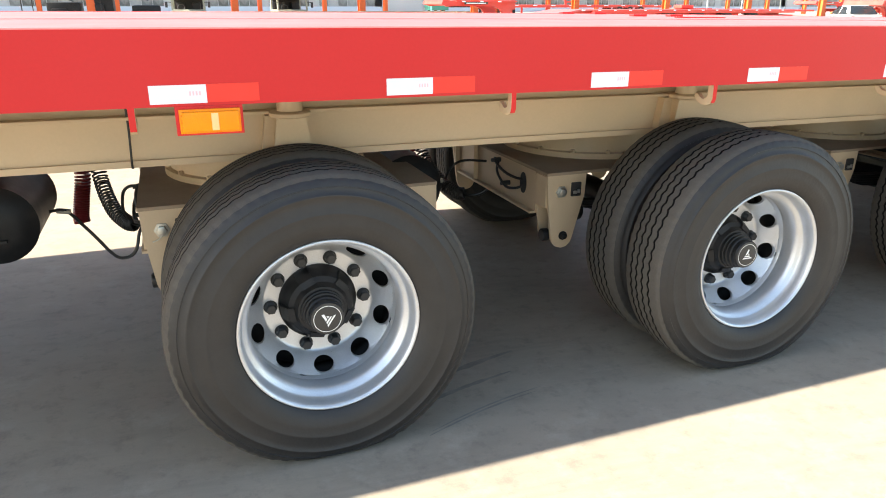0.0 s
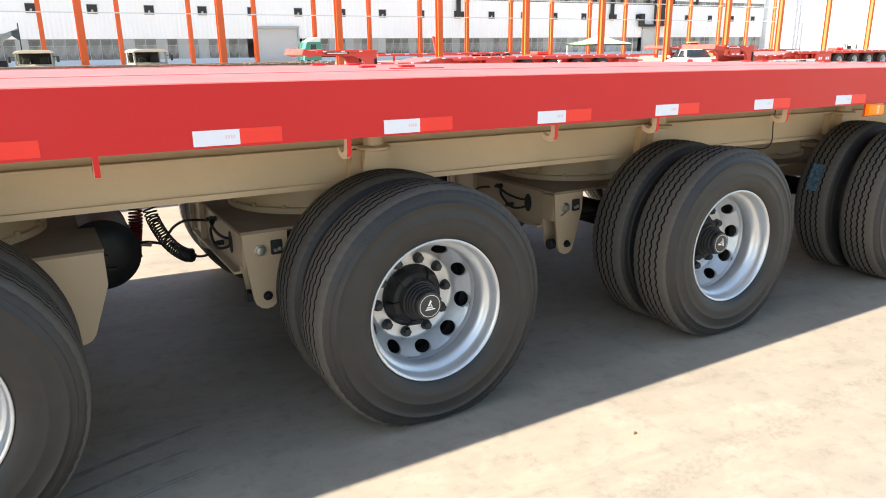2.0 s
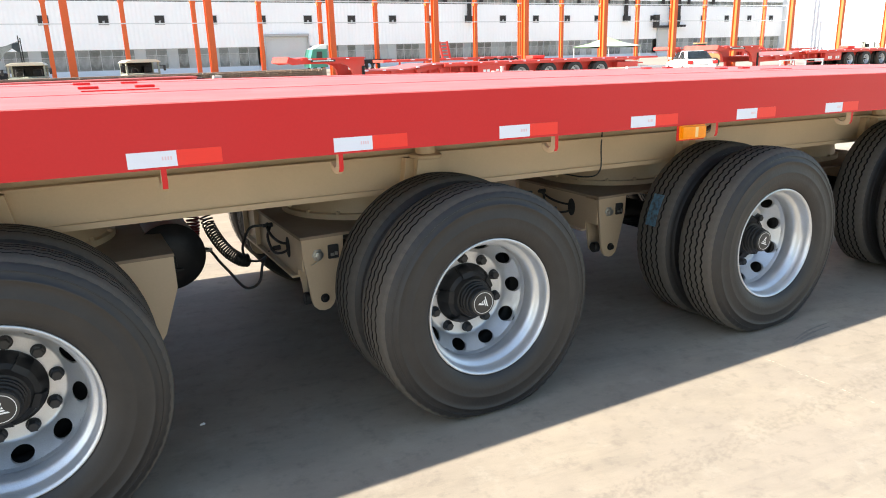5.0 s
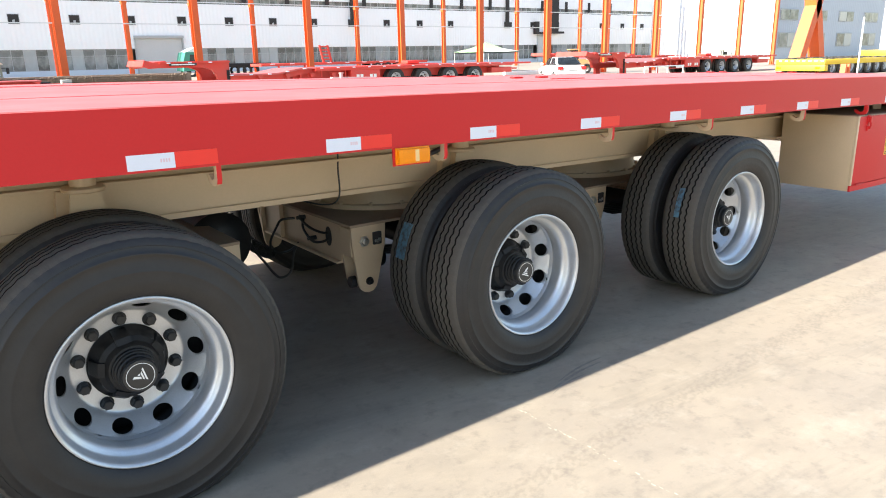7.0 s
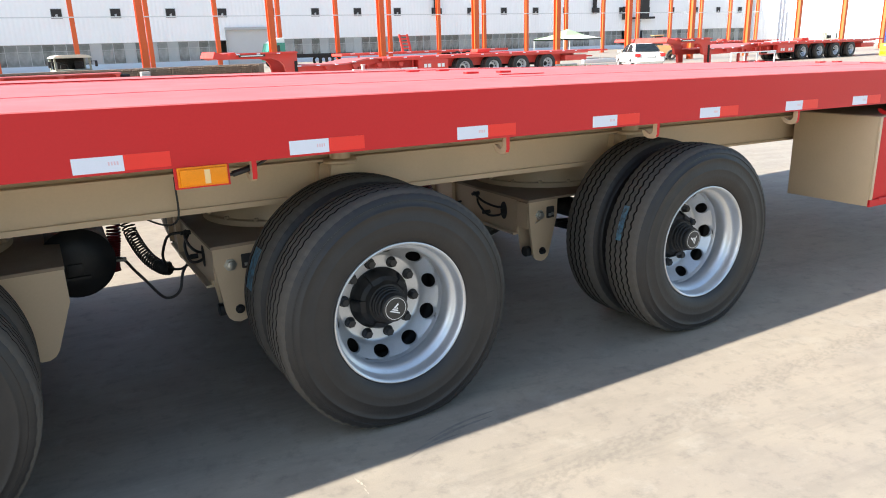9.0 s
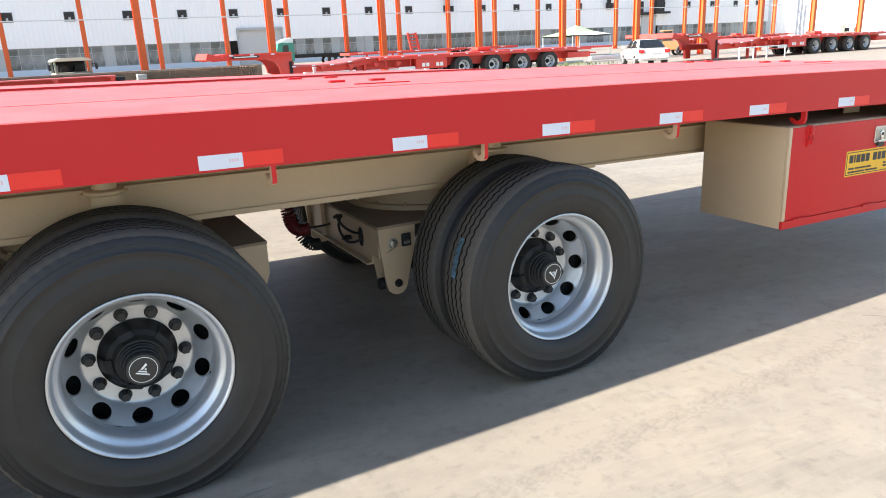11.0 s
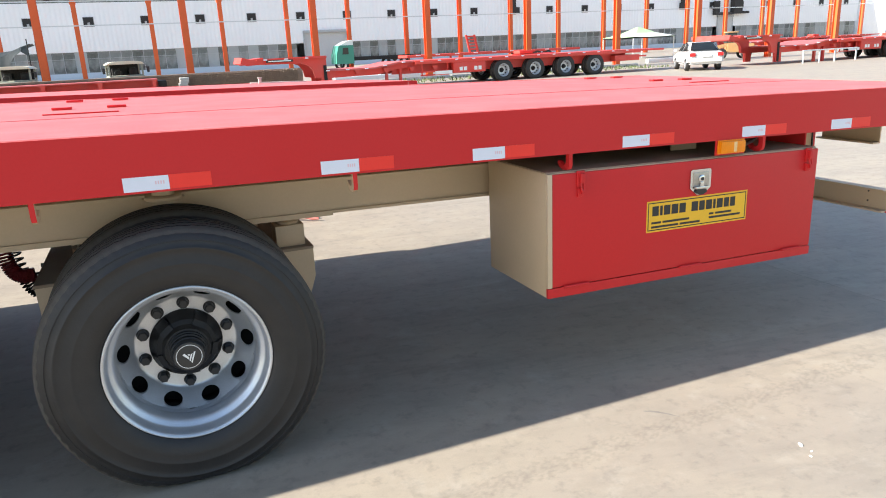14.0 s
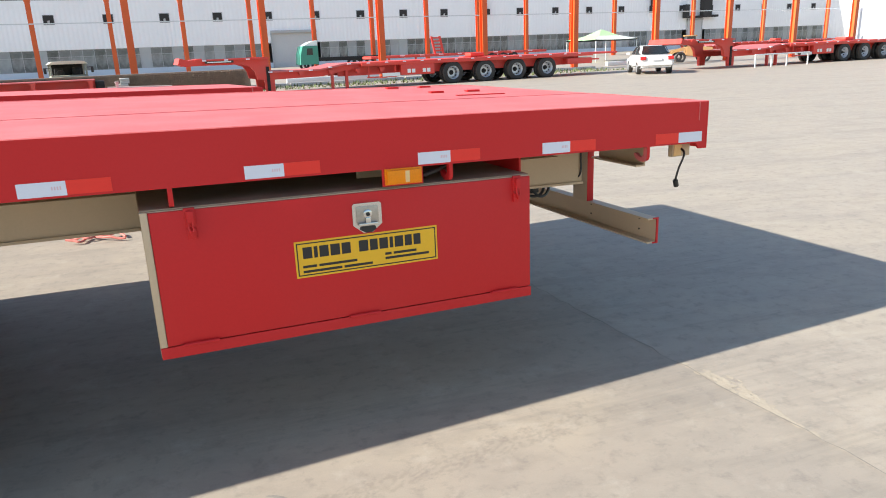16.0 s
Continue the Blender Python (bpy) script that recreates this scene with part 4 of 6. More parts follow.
# shield-shaped paddle lock
lx, lz = 10.195, 1.085
bm = bmn()
add_prism(bm, [(lx - 0.066, lz + 0.058), (lx - 0.058, lz + 0.066), (lx + 0.058, lz + 0.066), (lx + 0.066, lz + 0.058), (lx + 0.066, lz - 0.03), (lx + 0.02, lz - 0.066), (lx - 0.02, lz - 0.066), (lx - 0.066, lz - 0.03)], "xz", 0.008, 0.0165)
lock = part("lock_plate", incline(bm), CHROME, box, "chrome shield-shaped lock plate")
bm = bmn()
add_box(bm, lx - 0.050, lx + 0.050, 0.005, 0.0085, lz - 0.022, lz + 0.052, 0.002)
part("lock_recess", incline(bm), CHROME_DULL, lock)
bm = bmn()
add_lathe(bm, [(0.006, 0.020), (0.000, 0.020), (-0.002, 0.016)], 24, "y", (lx, 0, lz + 0.018))
part("lock_barrel", incline(bm), CHROME, lock)
bm = bmn()
add_lathe(bm, [(-0.002, 0.009), (-0.005, 0.009)], 16, "y", (lx, 0, lz + 0.018))
part("keyhole", incline(bm), BLACK_PLASTIC, lock)
bm = bmn()
add_box(bm, lx - 0.044, lx + 0.044, -0.010, 0.003, lz - 0.032, lz - 0.020, 0.003)
add_box(bm, lx - 0.012, lx + 0.012, -0.006, 0.003, lz - 0.022, lz + 0.004, 0.003)
part("lock_paddle", incline(bm), CHROME, lock)
bm = bmn()
add_prism(bm, [(lx - 0.03, lz - 0.036), (lx + 0.03, lz - 0.036), (lx + 0.036, lz - 0.05), (lx + 0.012, lz - 0.064), (lx - 0.012, lz - 0.064), (lx - 0.036, lz - 0.05)], "xz", -0.002, 0.008)
part("keyhole_cover", incline(bm), BLACK_PLASTIC, lock)
# yellow sticker with bars for its print
sx0, sx1, sz0, sz1 = 9.868, 10.522, 0.853, 1.013
bm = bmn()
add_box(bm, sx0, sx1, 0.0150, 0.0160, sz0, sz1)
for a, b, c, d in ((sx0 + 0.008, sx1 - 0.008, sz0 + 0.008, sz0 + 0.013), (sx0 + 0.008, sx1 - 0.008, sz1 - 0.013, sz1 - 0.008),
                   (sx0 + 0.008, sx0 + 0.013, sz0 + 0.013, sz1 - 0.013), (sx1 - 0.013, sx1 - 0.008, sz0 + 0.013, sz1 - 0.013)):
    add_box(bm, a, b, 0.0144, 0.0150, c, d, mi=1)
x = sx0 + 0.034
for word in ((0.040, 0.016, 0.040, 0.042, 0.040), (0.042, 0.036, 0.040, 0.016, 0.040, 0.034, 0.034)):
    for w_ in word:
        add_box(bm, x, x + w_, 0.0144, 0.0150, sz0 + 0.083, sz0 + 0.133, mi=1)
        x += w_ + 0.008
    x += 0.03
for a, b, c in ((0.03, 0.09, 0.052), (0.10, 0.27, 0.052), (0.03, 0.20, 0.030), (0.21, 0.34, 0.030), (0.40, 0.43, 0.062), (0.44, 0.55, 0.062), (0.40, 0.61, 0.042)):
    add_box(bm, sx0 + a, sx0 + b, 0.0144, 0.0150, sz0 + c - 0.010, sz0 + c + 0.001, mi=1)
part("sticker", incline(bm), (YELLOW, INK), door, "yellow sticker with black border and bars")

# rear end: underrun bar, uprights, lamp bar, marker with a loose cable
bm = bmn()
add_prism(bm, [(11.965, 0.515), (12.035, 0.515), (12.035, 0.665), (11.965, 0.665), (11.965, 0.655), (12.025, 0.655), (12.025, 0.525), (11.965, 0.525)], "xz", 0.275, W - 0.275)
bar = part("underrun_bar", bm, TAN, trailer, "tan steel channel bumper bar", smooth=0)
for y in (0.268, W - 0.275):
    bm = bmn()
    add_prism(bm, [(12.000, 0.513), (12.037, 0.513), (12.037, 0.667), (12.000, 0.667), (12.000, 0.659), (12.024, 0.659), (12.024, 0.521), (12.000, 0.521)], "xz", y, y + 0.007)
    part("end_cap", bm, RED, bar, smooth=0)
for y in (0.42, 0.90):
    for z in (0.568, 0.632):
        bm = bmn()
        add_lathe(bm, [(12.022, 0.006), (12.026, 0.006)], 8, "x", (0, y, z))
        part("bolt_hole", bm, DARK_HOLE, bar)
for y in (0.72, W - 0.80):
    bm = bmn()
    add_box(bm, 11.955, 12.005, y + 0.135, y + 0.29, 0.666, 1.142, 0.002)
    for f in bm.faces:
        f.material_index = 1 if f.normal.x < -0.5 else 0
    part("upright", bm, (RED, TAN), trailer)
bm = bmn()
add_prism(bm, [(11.945, 0.955), (12.012, 0.955), (12.012, 1.10), (12.002, 1.10), (12.002, 0.965), (11.945, 0.965)], "xz", 0.375, 0.80)
part("lamp_bar", bm, TAN, trailer, smooth=0)
bm = bmn()
add_box(bm, 11.965, 12.085, 0.105, 0.14, 1.042, 1.118, 0.004)
marker = part("rear_marker", bm, TAN, trailer, "tan rear marker block with an amber lens")
bm = bmn()
add_box(bm, 11.972, 12.022, 0.098, 0.1045, 1.048, 1.112, 0.002)
part("marker_lens", bm, AMBER_PALE, marker, "dusty amber lens")
bm = bmn()
add_tube(bm, spline([(12.02, 0.11, 1.09), (12.015, 0.07, 1.06), (11.99, 0.08, 0.98), (11.99, 0.10, 0.915)]), 0.006)
add_tube(bm, [(11.99, 0.10, 0.915), (12.004, 0.105, 0.88)], 0.014, 8)
part("loose_cable", bm, HOSE, trailer, "loose black cable with plug")
bm = bmn()
add_tube(bm, spline([(11.36, 0.76, 0.875), (11.42, 0.74, 0.80), (11.50, 0.74, 0.775), (11.56, 0.76, 0.80), (11.58, 0.78, 0.875)]), 0.009)
add_tube(bm, spline([(11.44, 0.78, 0.88), (11.47, 0.75, 0.82), (11.53, 0.75, 0.77), (11.60, 0.78, 0.775), (11.66, 0.84, 0.83), (11.70, 0.90, 0.90)]), 0.009)
add_box(bm, 11.46, 11.53, 0.755, 0.80, 0.79, 0.87, 0.008)
add_tube(bm, spline([(11.795, 0.712, 1.10), (11.798, 0.708, 0.98), (11.795, 0.712, 0.88), (11.74, 0.76, 0.83), (11.66, 0.84, 0.84)]), 0.006)
part("rear_wiring", bm, HOSE, trailer)

# twist-lock covers let into the deck
for cx in (2.52, 7.36, 11.45):
    for dx, y, w_, d in ((-0.14, 1.72, 0.10, 0.05), (0.14, 1.72, 0.10, 0.05), (-0.14, 2.60, 0.10, 0.05), (0.14, 2.60, 0.10, 0.05)):
        bm = bmn()
        add_box(bm, cx + dx - w_ / 2, cx + dx + w_ / 2, y, y + d, TOP + 0.001, TOP + 0.014, 0.003)
        part("twist_lock_cover", incline(bm), RED, trailer)
    bm = bmn()
    add_box(bm, cx - 0.19, cx + 0.16, 1.30, 1.325, TOP + 0.001, TOP + 0.006)
    part("deck_slot", incline(bm), RED, trailer)


# ---- yard near the trailer ----
rnd = random.Random(5)


def slab_joint(x0, wide):
    bm = bmn()
    pts = [(x0 + rnd.uniform(-0.012, 0.012), -9.0 + 0.09 * k) for k in range(200)]
    lo = [bm.verts.new((x - rnd.uniform(0.15, 1.0) * wide, y, 0.004)) for x, y in pts]
    hi = [bm.verts.new((x + rnd.uniform(0.15, 1.0) * wide, y, 0.004)) for x, y in pts]
    for k in range(len(pts) - 1):
        bm.faces.new((lo[k], hi[k], hi[k + 1], lo[k + 1]))
    structure("slab_joint", bm, JOINT, smooth=0)


slab_joint(11.785, 0.0045)
# pale crumbs of broken mortar along the finer joint
bm = bmn()
for k in range(46):
    y = -0.27 - 1.25 * (k / 45) ** 1.1
    if k % 9 in (6, 7):
        continue
    x, a, b = 5.362 + rnd.uniform(-0.010, 0.010), rnd.uniform(0.0015, 0.006), rnd.uniform(0.006, 0.016)
    bm.faces.new([bm.verts.new((x + dx * a * rnd.uniform(0.6, 1.2), y + dy * b, 0.0012)) for dx, dy in ((-1, -0.5), (0, -1), (1, -0.4), (0.7, 0.6), (0, 1), (-0.8, 0.5))])
structure("joint_crumbs", bm, CRUMB, smooth=0)
bm = bmn()
for k in range(110):
    y = -0.62 + rnd.gauss(0, 0.17)
    a, b = rnd.uniform(0.004, 0.022), rnd.uniform(0.008, 0.035)
    x = 11.80 + abs(rnd.gauss(0, 0.05)) * math.exp(-((y + 0.55) / 0.22) ** 2) + rnd.uniform(-0.012, 0.006)
    bm.faces.new([bm.verts.new((x + dx * a * rnd.uniform(0.6, 1.2), y + dy * b * rnd.uniform(0.7, 1.1), 0.0006 + 0.00001 * k)) for dx, dy in ((-1, -0.5), (-0.1, -1), (1, -0.4), (0.8, 0.6), (0, 1), (-0.9, 0.5))])
structure("slab_joint_mortar", bm, PATCH, smooth=0)

def skid_mark(xa, ya, xb, yb, width, seed):
    bm = bmn()
    r = random.Random(seed)
    n = 24
    lo, hi = [], []
    for k in range(n + 1):
        f = k / n
        w_ = width * math.sin(math.pi * min(max(f, 0.02), 0.98)) ** 0.5 * r.uniform(0.55, 1.0)
        x, y = xa + (xb - xa) * f, ya + (yb - ya) * f + 0.02 * math.sin(3 * f)
        lo.append(bm.verts.new((x, y - w_, 0.0008)))
        hi.append(bm.verts.new((x, y + w_, 0.0008)))
    for k in range(n):
        bm.faces.new((lo[k], lo[k + 1], hi[k + 1], hi[k]))
    structure("skid_mark", bm, SKID, smooth=0)


for row in ((0.22, 0.165, 0.86, 0.345, 0.016, 1), (0.34, 0.005, 0.88, 0.150, 0.007, 2), (0.36, 0.030, 0.92, 0.178, 0.006, 3), (0.25, 0.31, 0.95, 0.52, 0.022, 4),
            (5.64, -0.225, 6.08, -0.165, 0.011, 5), (5.72, -0.185, 6.12, -0.128, 0.009, 6), (5.60, -0.262, 5.90, -0.214, 0.007, 7), (9.585, -0.360, 9.700, -0.480, 0.014, 8)):
    skid_mark(*row)


def chip(x, y, size, turn, material, name, label):
    bm = bmn()
    n = 7
    r = random.Random(int(x * 100))
    ring = [bm.verts.new((size * r.uniform(0.4, 1) * math.cos(2 * math.pi * k / n), size * 0.45 * r.uniform(0.4, 1) * math.sin(2 * math.pi * k / n), 0.0)) for k in range(n)]
    up = [bm.verts.new((v.co.x * 0.8, v.co.y * 0.8, size * r.uniform(0.1, 0.35))) for v in ring]
    for k in range(n):
        bm.faces.new((ring[k], ring[(k + 1) % n], up[(k + 1) % n], up[k]))
    bm.faces.new(up)
    bm.faces.new(ring[::-1])
    ob = new(name, mesh_of(name, bm, material))
    ob.matrix_basis = pose(x, y, 0.0, 0, 0, turn)
    return tagged(ob, label, "litter")


chip(2.553, -0.53, 0.022, 20, LEAF, "dry_leaf", "small dry brown leaf on the concrete")
chip(9.983, -0.884, 0.022, 60, WHITE_INK, "paper_scrap", "small crumpled white paper scrap on concrete")
chip(9.985, -0.94, 0.012, 10, WHITE_INK, "paper_scrap", "tiny white paper scrap on concrete")
chip(9.95, -0.965, 0.010, 80, WHITE_INK, "paper_scrap", "tiny white paper scrap on concrete")
chip(2.59, 0.62, 0.022, 0, WHITE_INK, "paper_scrap", "small white paper scrap in the trailer's shade")
chip(1.9, -1.05, 0.012, 0, LEAF, "dry_leaf", "small dry brown leaf on the concrete")

strap = bmn()
rnd = random.Random(8)
for off in (0.0, 0.07):
    line = spline([(8.63 + 0.065 * k, 4.56 - 0.012 * k + off + rnd.uniform(-0.10, 0.10), 0.02 + rnd.uniform(0, 0.03)) for k in range(9)])
    add_tube(strap, line, 0.012)
tagged(new("red_strap", mesh_of("red_strap", strap, STRAP)), "crumpled red strap lying on sunlit concrete", "strap")


# ---- second flatbed beside it ----
def plain_flatbed(x1, y0, z_top):
    """Stands with a little lean away, and its deck follows the yard's fall."""
    t = thing("parked_flatbed", "red flatbed trailer parked alongside, deck in sun", "trailer")

    def lean(bm):
        incline(bm)
        for v in bm.verts:
            v.co.z -= 0.0155 * (v.co.y - y0)
        return bm

    bm = bmn()
    add_box(bm, -14, x1 - 0.02, y0 + 0.08, y0 + 2.92, z_top - 0.06, z_top - 0.002)
    part("deck", lean(bm), DECK, t, smooth=0)
    for y in (y0, y0 + 2.93):
        bm = bmn()
        add_box(bm, -14, x1 - 0.012, y, y + 0.07, z_top - 0.21, z_top)
        part("side_rail", lean(bm), RED, t, smooth=0)
    bm = bmn()
    add_box(bm, x1 - 0.011, x1, y0, y0 + 3.0, z_top - 0.23, z_top - 0.003, 0.002)
    part("rear_plate", lean(bm), RED, t)
    bm = bmn()
    add_box(bm, x1 - 0.13, x1 - 0.115, y0 - 0.006, y0, z_top - 0.20, z_top - 0.01)
    part("weld_bead", lean(bm), DECK, t)
    for y in (y0 + 0.75, y0 + 2.2):
        bm = bmn()
        add_box(bm, -13.8, x1 - 0.3, y - 0.06, y + 0.06, z_top - 0.5, z_top - 0.07)
        part("main_beam", lean(bm), TAN, t, smooth=0)
        for x in (-12.0, -4.0, 8.5):
            bm = bmn()
            add_box(bm, x - 0.07, x + 0.07, y - 0.07, y + 0.07, 0.02, z_top - 0.6)
            add_box(bm, x - 0.15, x + 0.15, y - 0.15, y + 0.15, 0.0, 0.02)
            part("landing_leg", bm, BLACK, t)
    return t


plain_flatbed(10.84, 5.70, 1.445)
# pale batten and a short stub lying on that deck's far edge
bm = bmn()
add_prism(bm, [(9.16, 1.300), (10.02, 1.280), (10.02, 1.297), (9.16, 1.320)], "xz", 8.35, 8.43)
tagged(new("batten", mesh_of("batten", bm, KERB)), "thin pale batten lying on the parked flatbed", "batten")
bm = bmn()
add_box(bm, 9.27, 9.31, 8.25, 8.29, 1.295, 1.375, 0.004)
add_box(bm, 9.26, 9.32, 8.24, 8.30, 1.375, 1.39, 0.003)
tagged(new("stake", mesh_of("stake", bm, KERB)), "short pale stake on the parked flatbed", "stake")
# stack of pale slabs beside a hall column
t = thing("slab_stack", "uneven stack of pale concrete slabs on the ground", "slabs")
rnd = random.Random(21)
for k in range(7):
    bm = bmn()
    dx = rnd.uniform(-0.06, 0.06)
    add_box(bm, 9.38 + dx, 9.80 + dx, 34.9, 35.35, 0.002 + 0.13 * k, 0.122 + 0.13 * k, 0.012)
    part("slab", bm, KERB, t)

# low red ladder frame farther back
t = thing("trailer_frame", "bare red trailer ladder frame on stands", "trailer frame")
for y, s in ((33.25, -1), (34.77, 1)):
    bm = bmn()
    add_box(bm, -23, 8.36, min(y - s * 0.60, y - s * 0.56), max(y - s * 0.60, y - s * 0.56), 0.50, 0.905)
    part("web", bm, FAR_RED, t)
    bm = bmn()
    add_box(bm, -23, 8.36, min(y, y - s * 0.64), max(y, y - s * 0.64), 0.905, 0.95, 0.006)
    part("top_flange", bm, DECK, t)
    bm = bmn()
    add_box(bm, -23, 8.36, min(y, y - s * 0.34), max(y, y - s * 0.34), 0.455, 0.50, 0.006)
    part("bottom_flange", bm, FAR_RED, t)
    for k in range(15):
        x = 8.20 - 2.3 * k
        if x > -22.8:
            bm = bmn()
            add_prism(bm, [(x - 0.22, 0.902), (x - 0.09, 0.84), (x - 0.07, 0.503), (x + 0.07, 0.503), (x + 0.09, 0.84), (x + 0.16, 0.902)], "xz", min(y - s * 0.012, y - s * 0.257), max(y - s * 0.012, y - s * 0.257))
            part("post", bm, FAR_RED, t)
bm = bmn()
add_box(bm, 8.37, 8.75, 33.6, 34.4, 0.50, 0.86, 0.03)
part("coupling", bm, BLACK, t)
for k in range(14):
    bm = bmn()
    add_box(bm, -21.95 + 2.3 * k, -21.65 + 2.3 * k, 33.86, 34.16, 0.6, 0.88)
    part("cross_member", bm, FAR_RED, t)
for x in (-19, -5, 7):
    bm = bmn()
    add_box(bm, x - 0.2, x + 0.2, 33.25, 34.75, 0, 0.453, 0.02)
    part("stand", bm, BLACK, t)


# ---- gooseneck low-bed trailer ----
def far_wheel(parent, x, y, facing=1):
    w = new("wheel")
    w.parent = parent
    w.empty_display_size = 0.1
    w.matrix_basis = pose(x, y, 0.520, 0, 0, 0 if facing > 0 else 180)
    part("tyre", FAR_TYRE, None, w)
    part("rim", RIM, None, w)
    part("hub", HUB, None, w)
    part("tyre", FAR_TYRE, None, w, at=pose(0, 0.34, 0))
    return w


def low_bed():
    """Built with its gooseneck tip at the origin, near side at y = 0."""
    t = thing("low_bed_trailer", "red gooseneck low-bed trailer with four axle lines", "trailer", "low-bed trailers in the yard")
    bm = bmn()
    side = [(0.0, 1.42), (0.05, 1.60), (0.6, 1.60), (3.75, 1.63), (3.75, 1.02), (4.2, 0.98), (6.0, 0.98), (7.2, 1.18), (8.0, 1.20), (8.0, 0.92), (7.2, 0.86), (6.2, 0.66), (3.95, 0.62), (3.95, 0.12), (3.55, 0.12),
            (3.5, 0.62), (3.2, 0.66), (3.12, 1.0), (2.95, 1.22), (2.6, 1.34), (0.6, 1.36), (0.2, 1.34)]
    add_prism(bm, side, "xz", 0.30, 0.50)
    add_prism(bm, side, "xz", 2.5, 2.70)
    add_box(bm, 0.6, 3.74, 0.1, 2.9, 1.54, 1.60)
    part("gooseneck", bm, FAR_RED, t, "red gooseneck with a sloping throat")
    bm = bmn()
    add_prism(bm, [(-0.1, 1.44), (0.0, 1.70), (0.35, 1.60), (0.9, 1.66), (0.9, 1.40), (0.1, 1.38)], "xz", 0.2, 2.8)
    part("front_bumper", bm, FAR_RED, t, "sloping red front edge of the gooseneck")
    bm = bmn()
    add_box(bm, 1.0, 2.2, 0.085, 0.098, 1.44, 1.54)
    part("name_plate", bm, CAB_DARK, t)
    bm = bmn()
    add_box(bm, 1.1, 2.1, 0.082, 0.085, 1.47, 1.51)
    part("plate_print", bm, WHITE_INK, t)
    bm = bmn()
    add_prism(bm, [(3.77, 0.93), (6.0, 0.93), (7.2, 1.12), (8.0, 1.14), (8.0, 1.20), (7.2, 1.20), (6.0, 1.0), (3.77, 1.0)], "xz", 0.05, 2.95)
    part("step_deck", bm, DECK, t)
    bm = bmn()
    add_box(bm, 8.0, 21.2, 0.0, 3.0, 1.02, 1.20, 0.01)
    part("main_deck", bm, FAR_RED, t)
    for y in (0.55, 2.3):
        bm = bmn()
        add_box(bm, 7.0, 20.6, y, y + 0.14, 0.60, 1.02)
        part("main_beam", bm, FAR_RED, t)
    for x in (5.0, 6.4, 7.7, 8.9):
        bm = bmn()
        add_prism(bm, [(x, 0.93), (x + 0.28, 0.93), (x + 0.20, 0.74), (x + 0.08, 0.74)], "xz", 0.04, 0.3)
        part("outrigger", bm, FAR_RED, t)
    bm = bmn()
    add_box(bm, 3.60, 3.74, 0.26, 0.298, 0.14, 1.20)
    part("neck_post", bm, BLACK, t)
    for x in (6.6, 7.3):
        bm = bmn()
        add_box(bm, x, x + 0.12, 0.35, 0.5, 0.0, 0.95)
        part("support_leg", bm, FAR_RED, t)
    bm = bmn()
    add_box(bm, 10.0, 11.75, 0.02, 0.40, 0.52, 1.02, 0.02)
    part("spare_box", bm, FAR_RED, t)
    bm = bmn()
    for a in (10.32, 10.55, 11.12, 11.35):
        add_box(bm, a, a + 0.17, 0.012, 0.0195, 0.62, 0.80)
    part("box_print", bm, WHITE_INK, t)
    for k in range(22):
        x = 0.9 + 0.92 * k
        z = 1.54 if x < 3.6 else (0.94 if x < 6.0 else (1.03 if x < 7.0 else 1.14))
        bm = bmn()
        add_box(bm, x, x + 0.16, -0.006 if x > 3.6 else 0.084, 0.1, z, z + 0.05)
        part("tape_mark", bm, TAPE_WHITE, t)
    bm = bmn()
    add_box(bm, 8.3, 9.8, 0.1, 0.16, 0.62, 0.68)
    add_box(bm, 8.3, 9.8, 0.1, 0.16, 0.46, 0.52)
    add_box(bm, 8.35, 8.4, 0.1, 0.16, 0.46, 1.02)
    add_box(bm, 9.7, 9.75, 0.1, 0.16, 0.46, 1.02)
    part("side_guard", bm, FAR_RED, t)
    bm = bmn()
    add_box(bm, 9.05, 9.95, 0.07, 0.098, 0.50, 0.66)
    part("guard_tape", bm, WHITE_INK, t)
    for k in range(4):
        x = 12.78 + 1.84 * k
        far_wheel(t, x, 0.16)
        far_wheel(t, x, 2.84, -1)
        bm = bmn()
        add_lathe(bm, [(0.3, 0.07), (2.7, 0.07)], 16, "y", (x, 0, 0.515))
        part("axle", bm, BLACK, t)
    bm = bmn()
    add_box(bm, 19.6, 21.2, 0.1, 2.9, 0.62, 0.92, 0.02)
    add_box(bm, 20.0, 21.9, 0.4, 2.6, 0.78, 0.86)
    add_box(bm, 21.0, 23.2, 0.5, 2.5, 1.08, 1.18, 0.02)
    part("tail_frame", bm, FAR_RED, t)
    bm = bmn()
    add_box(bm, 14.0, 16.6, 1.4, 1.9, 1.1, 1.25, 0.03)
    add_box(bm, 14.4, 15.2, 1.3, 2.0, 1.25, 1.42, 0.03)
    part("loose_ramp", bm, FAR_RED, t)
    return t


bed = low_bed()
bed.matrix_basis = Matrix.Translation((11.85, 29.65, 0))
copy_thing(bed, Matrix.Translation((37.4, 27.45, 0)))
copy_thing(bed, pose(57.2, 50.0, 0))

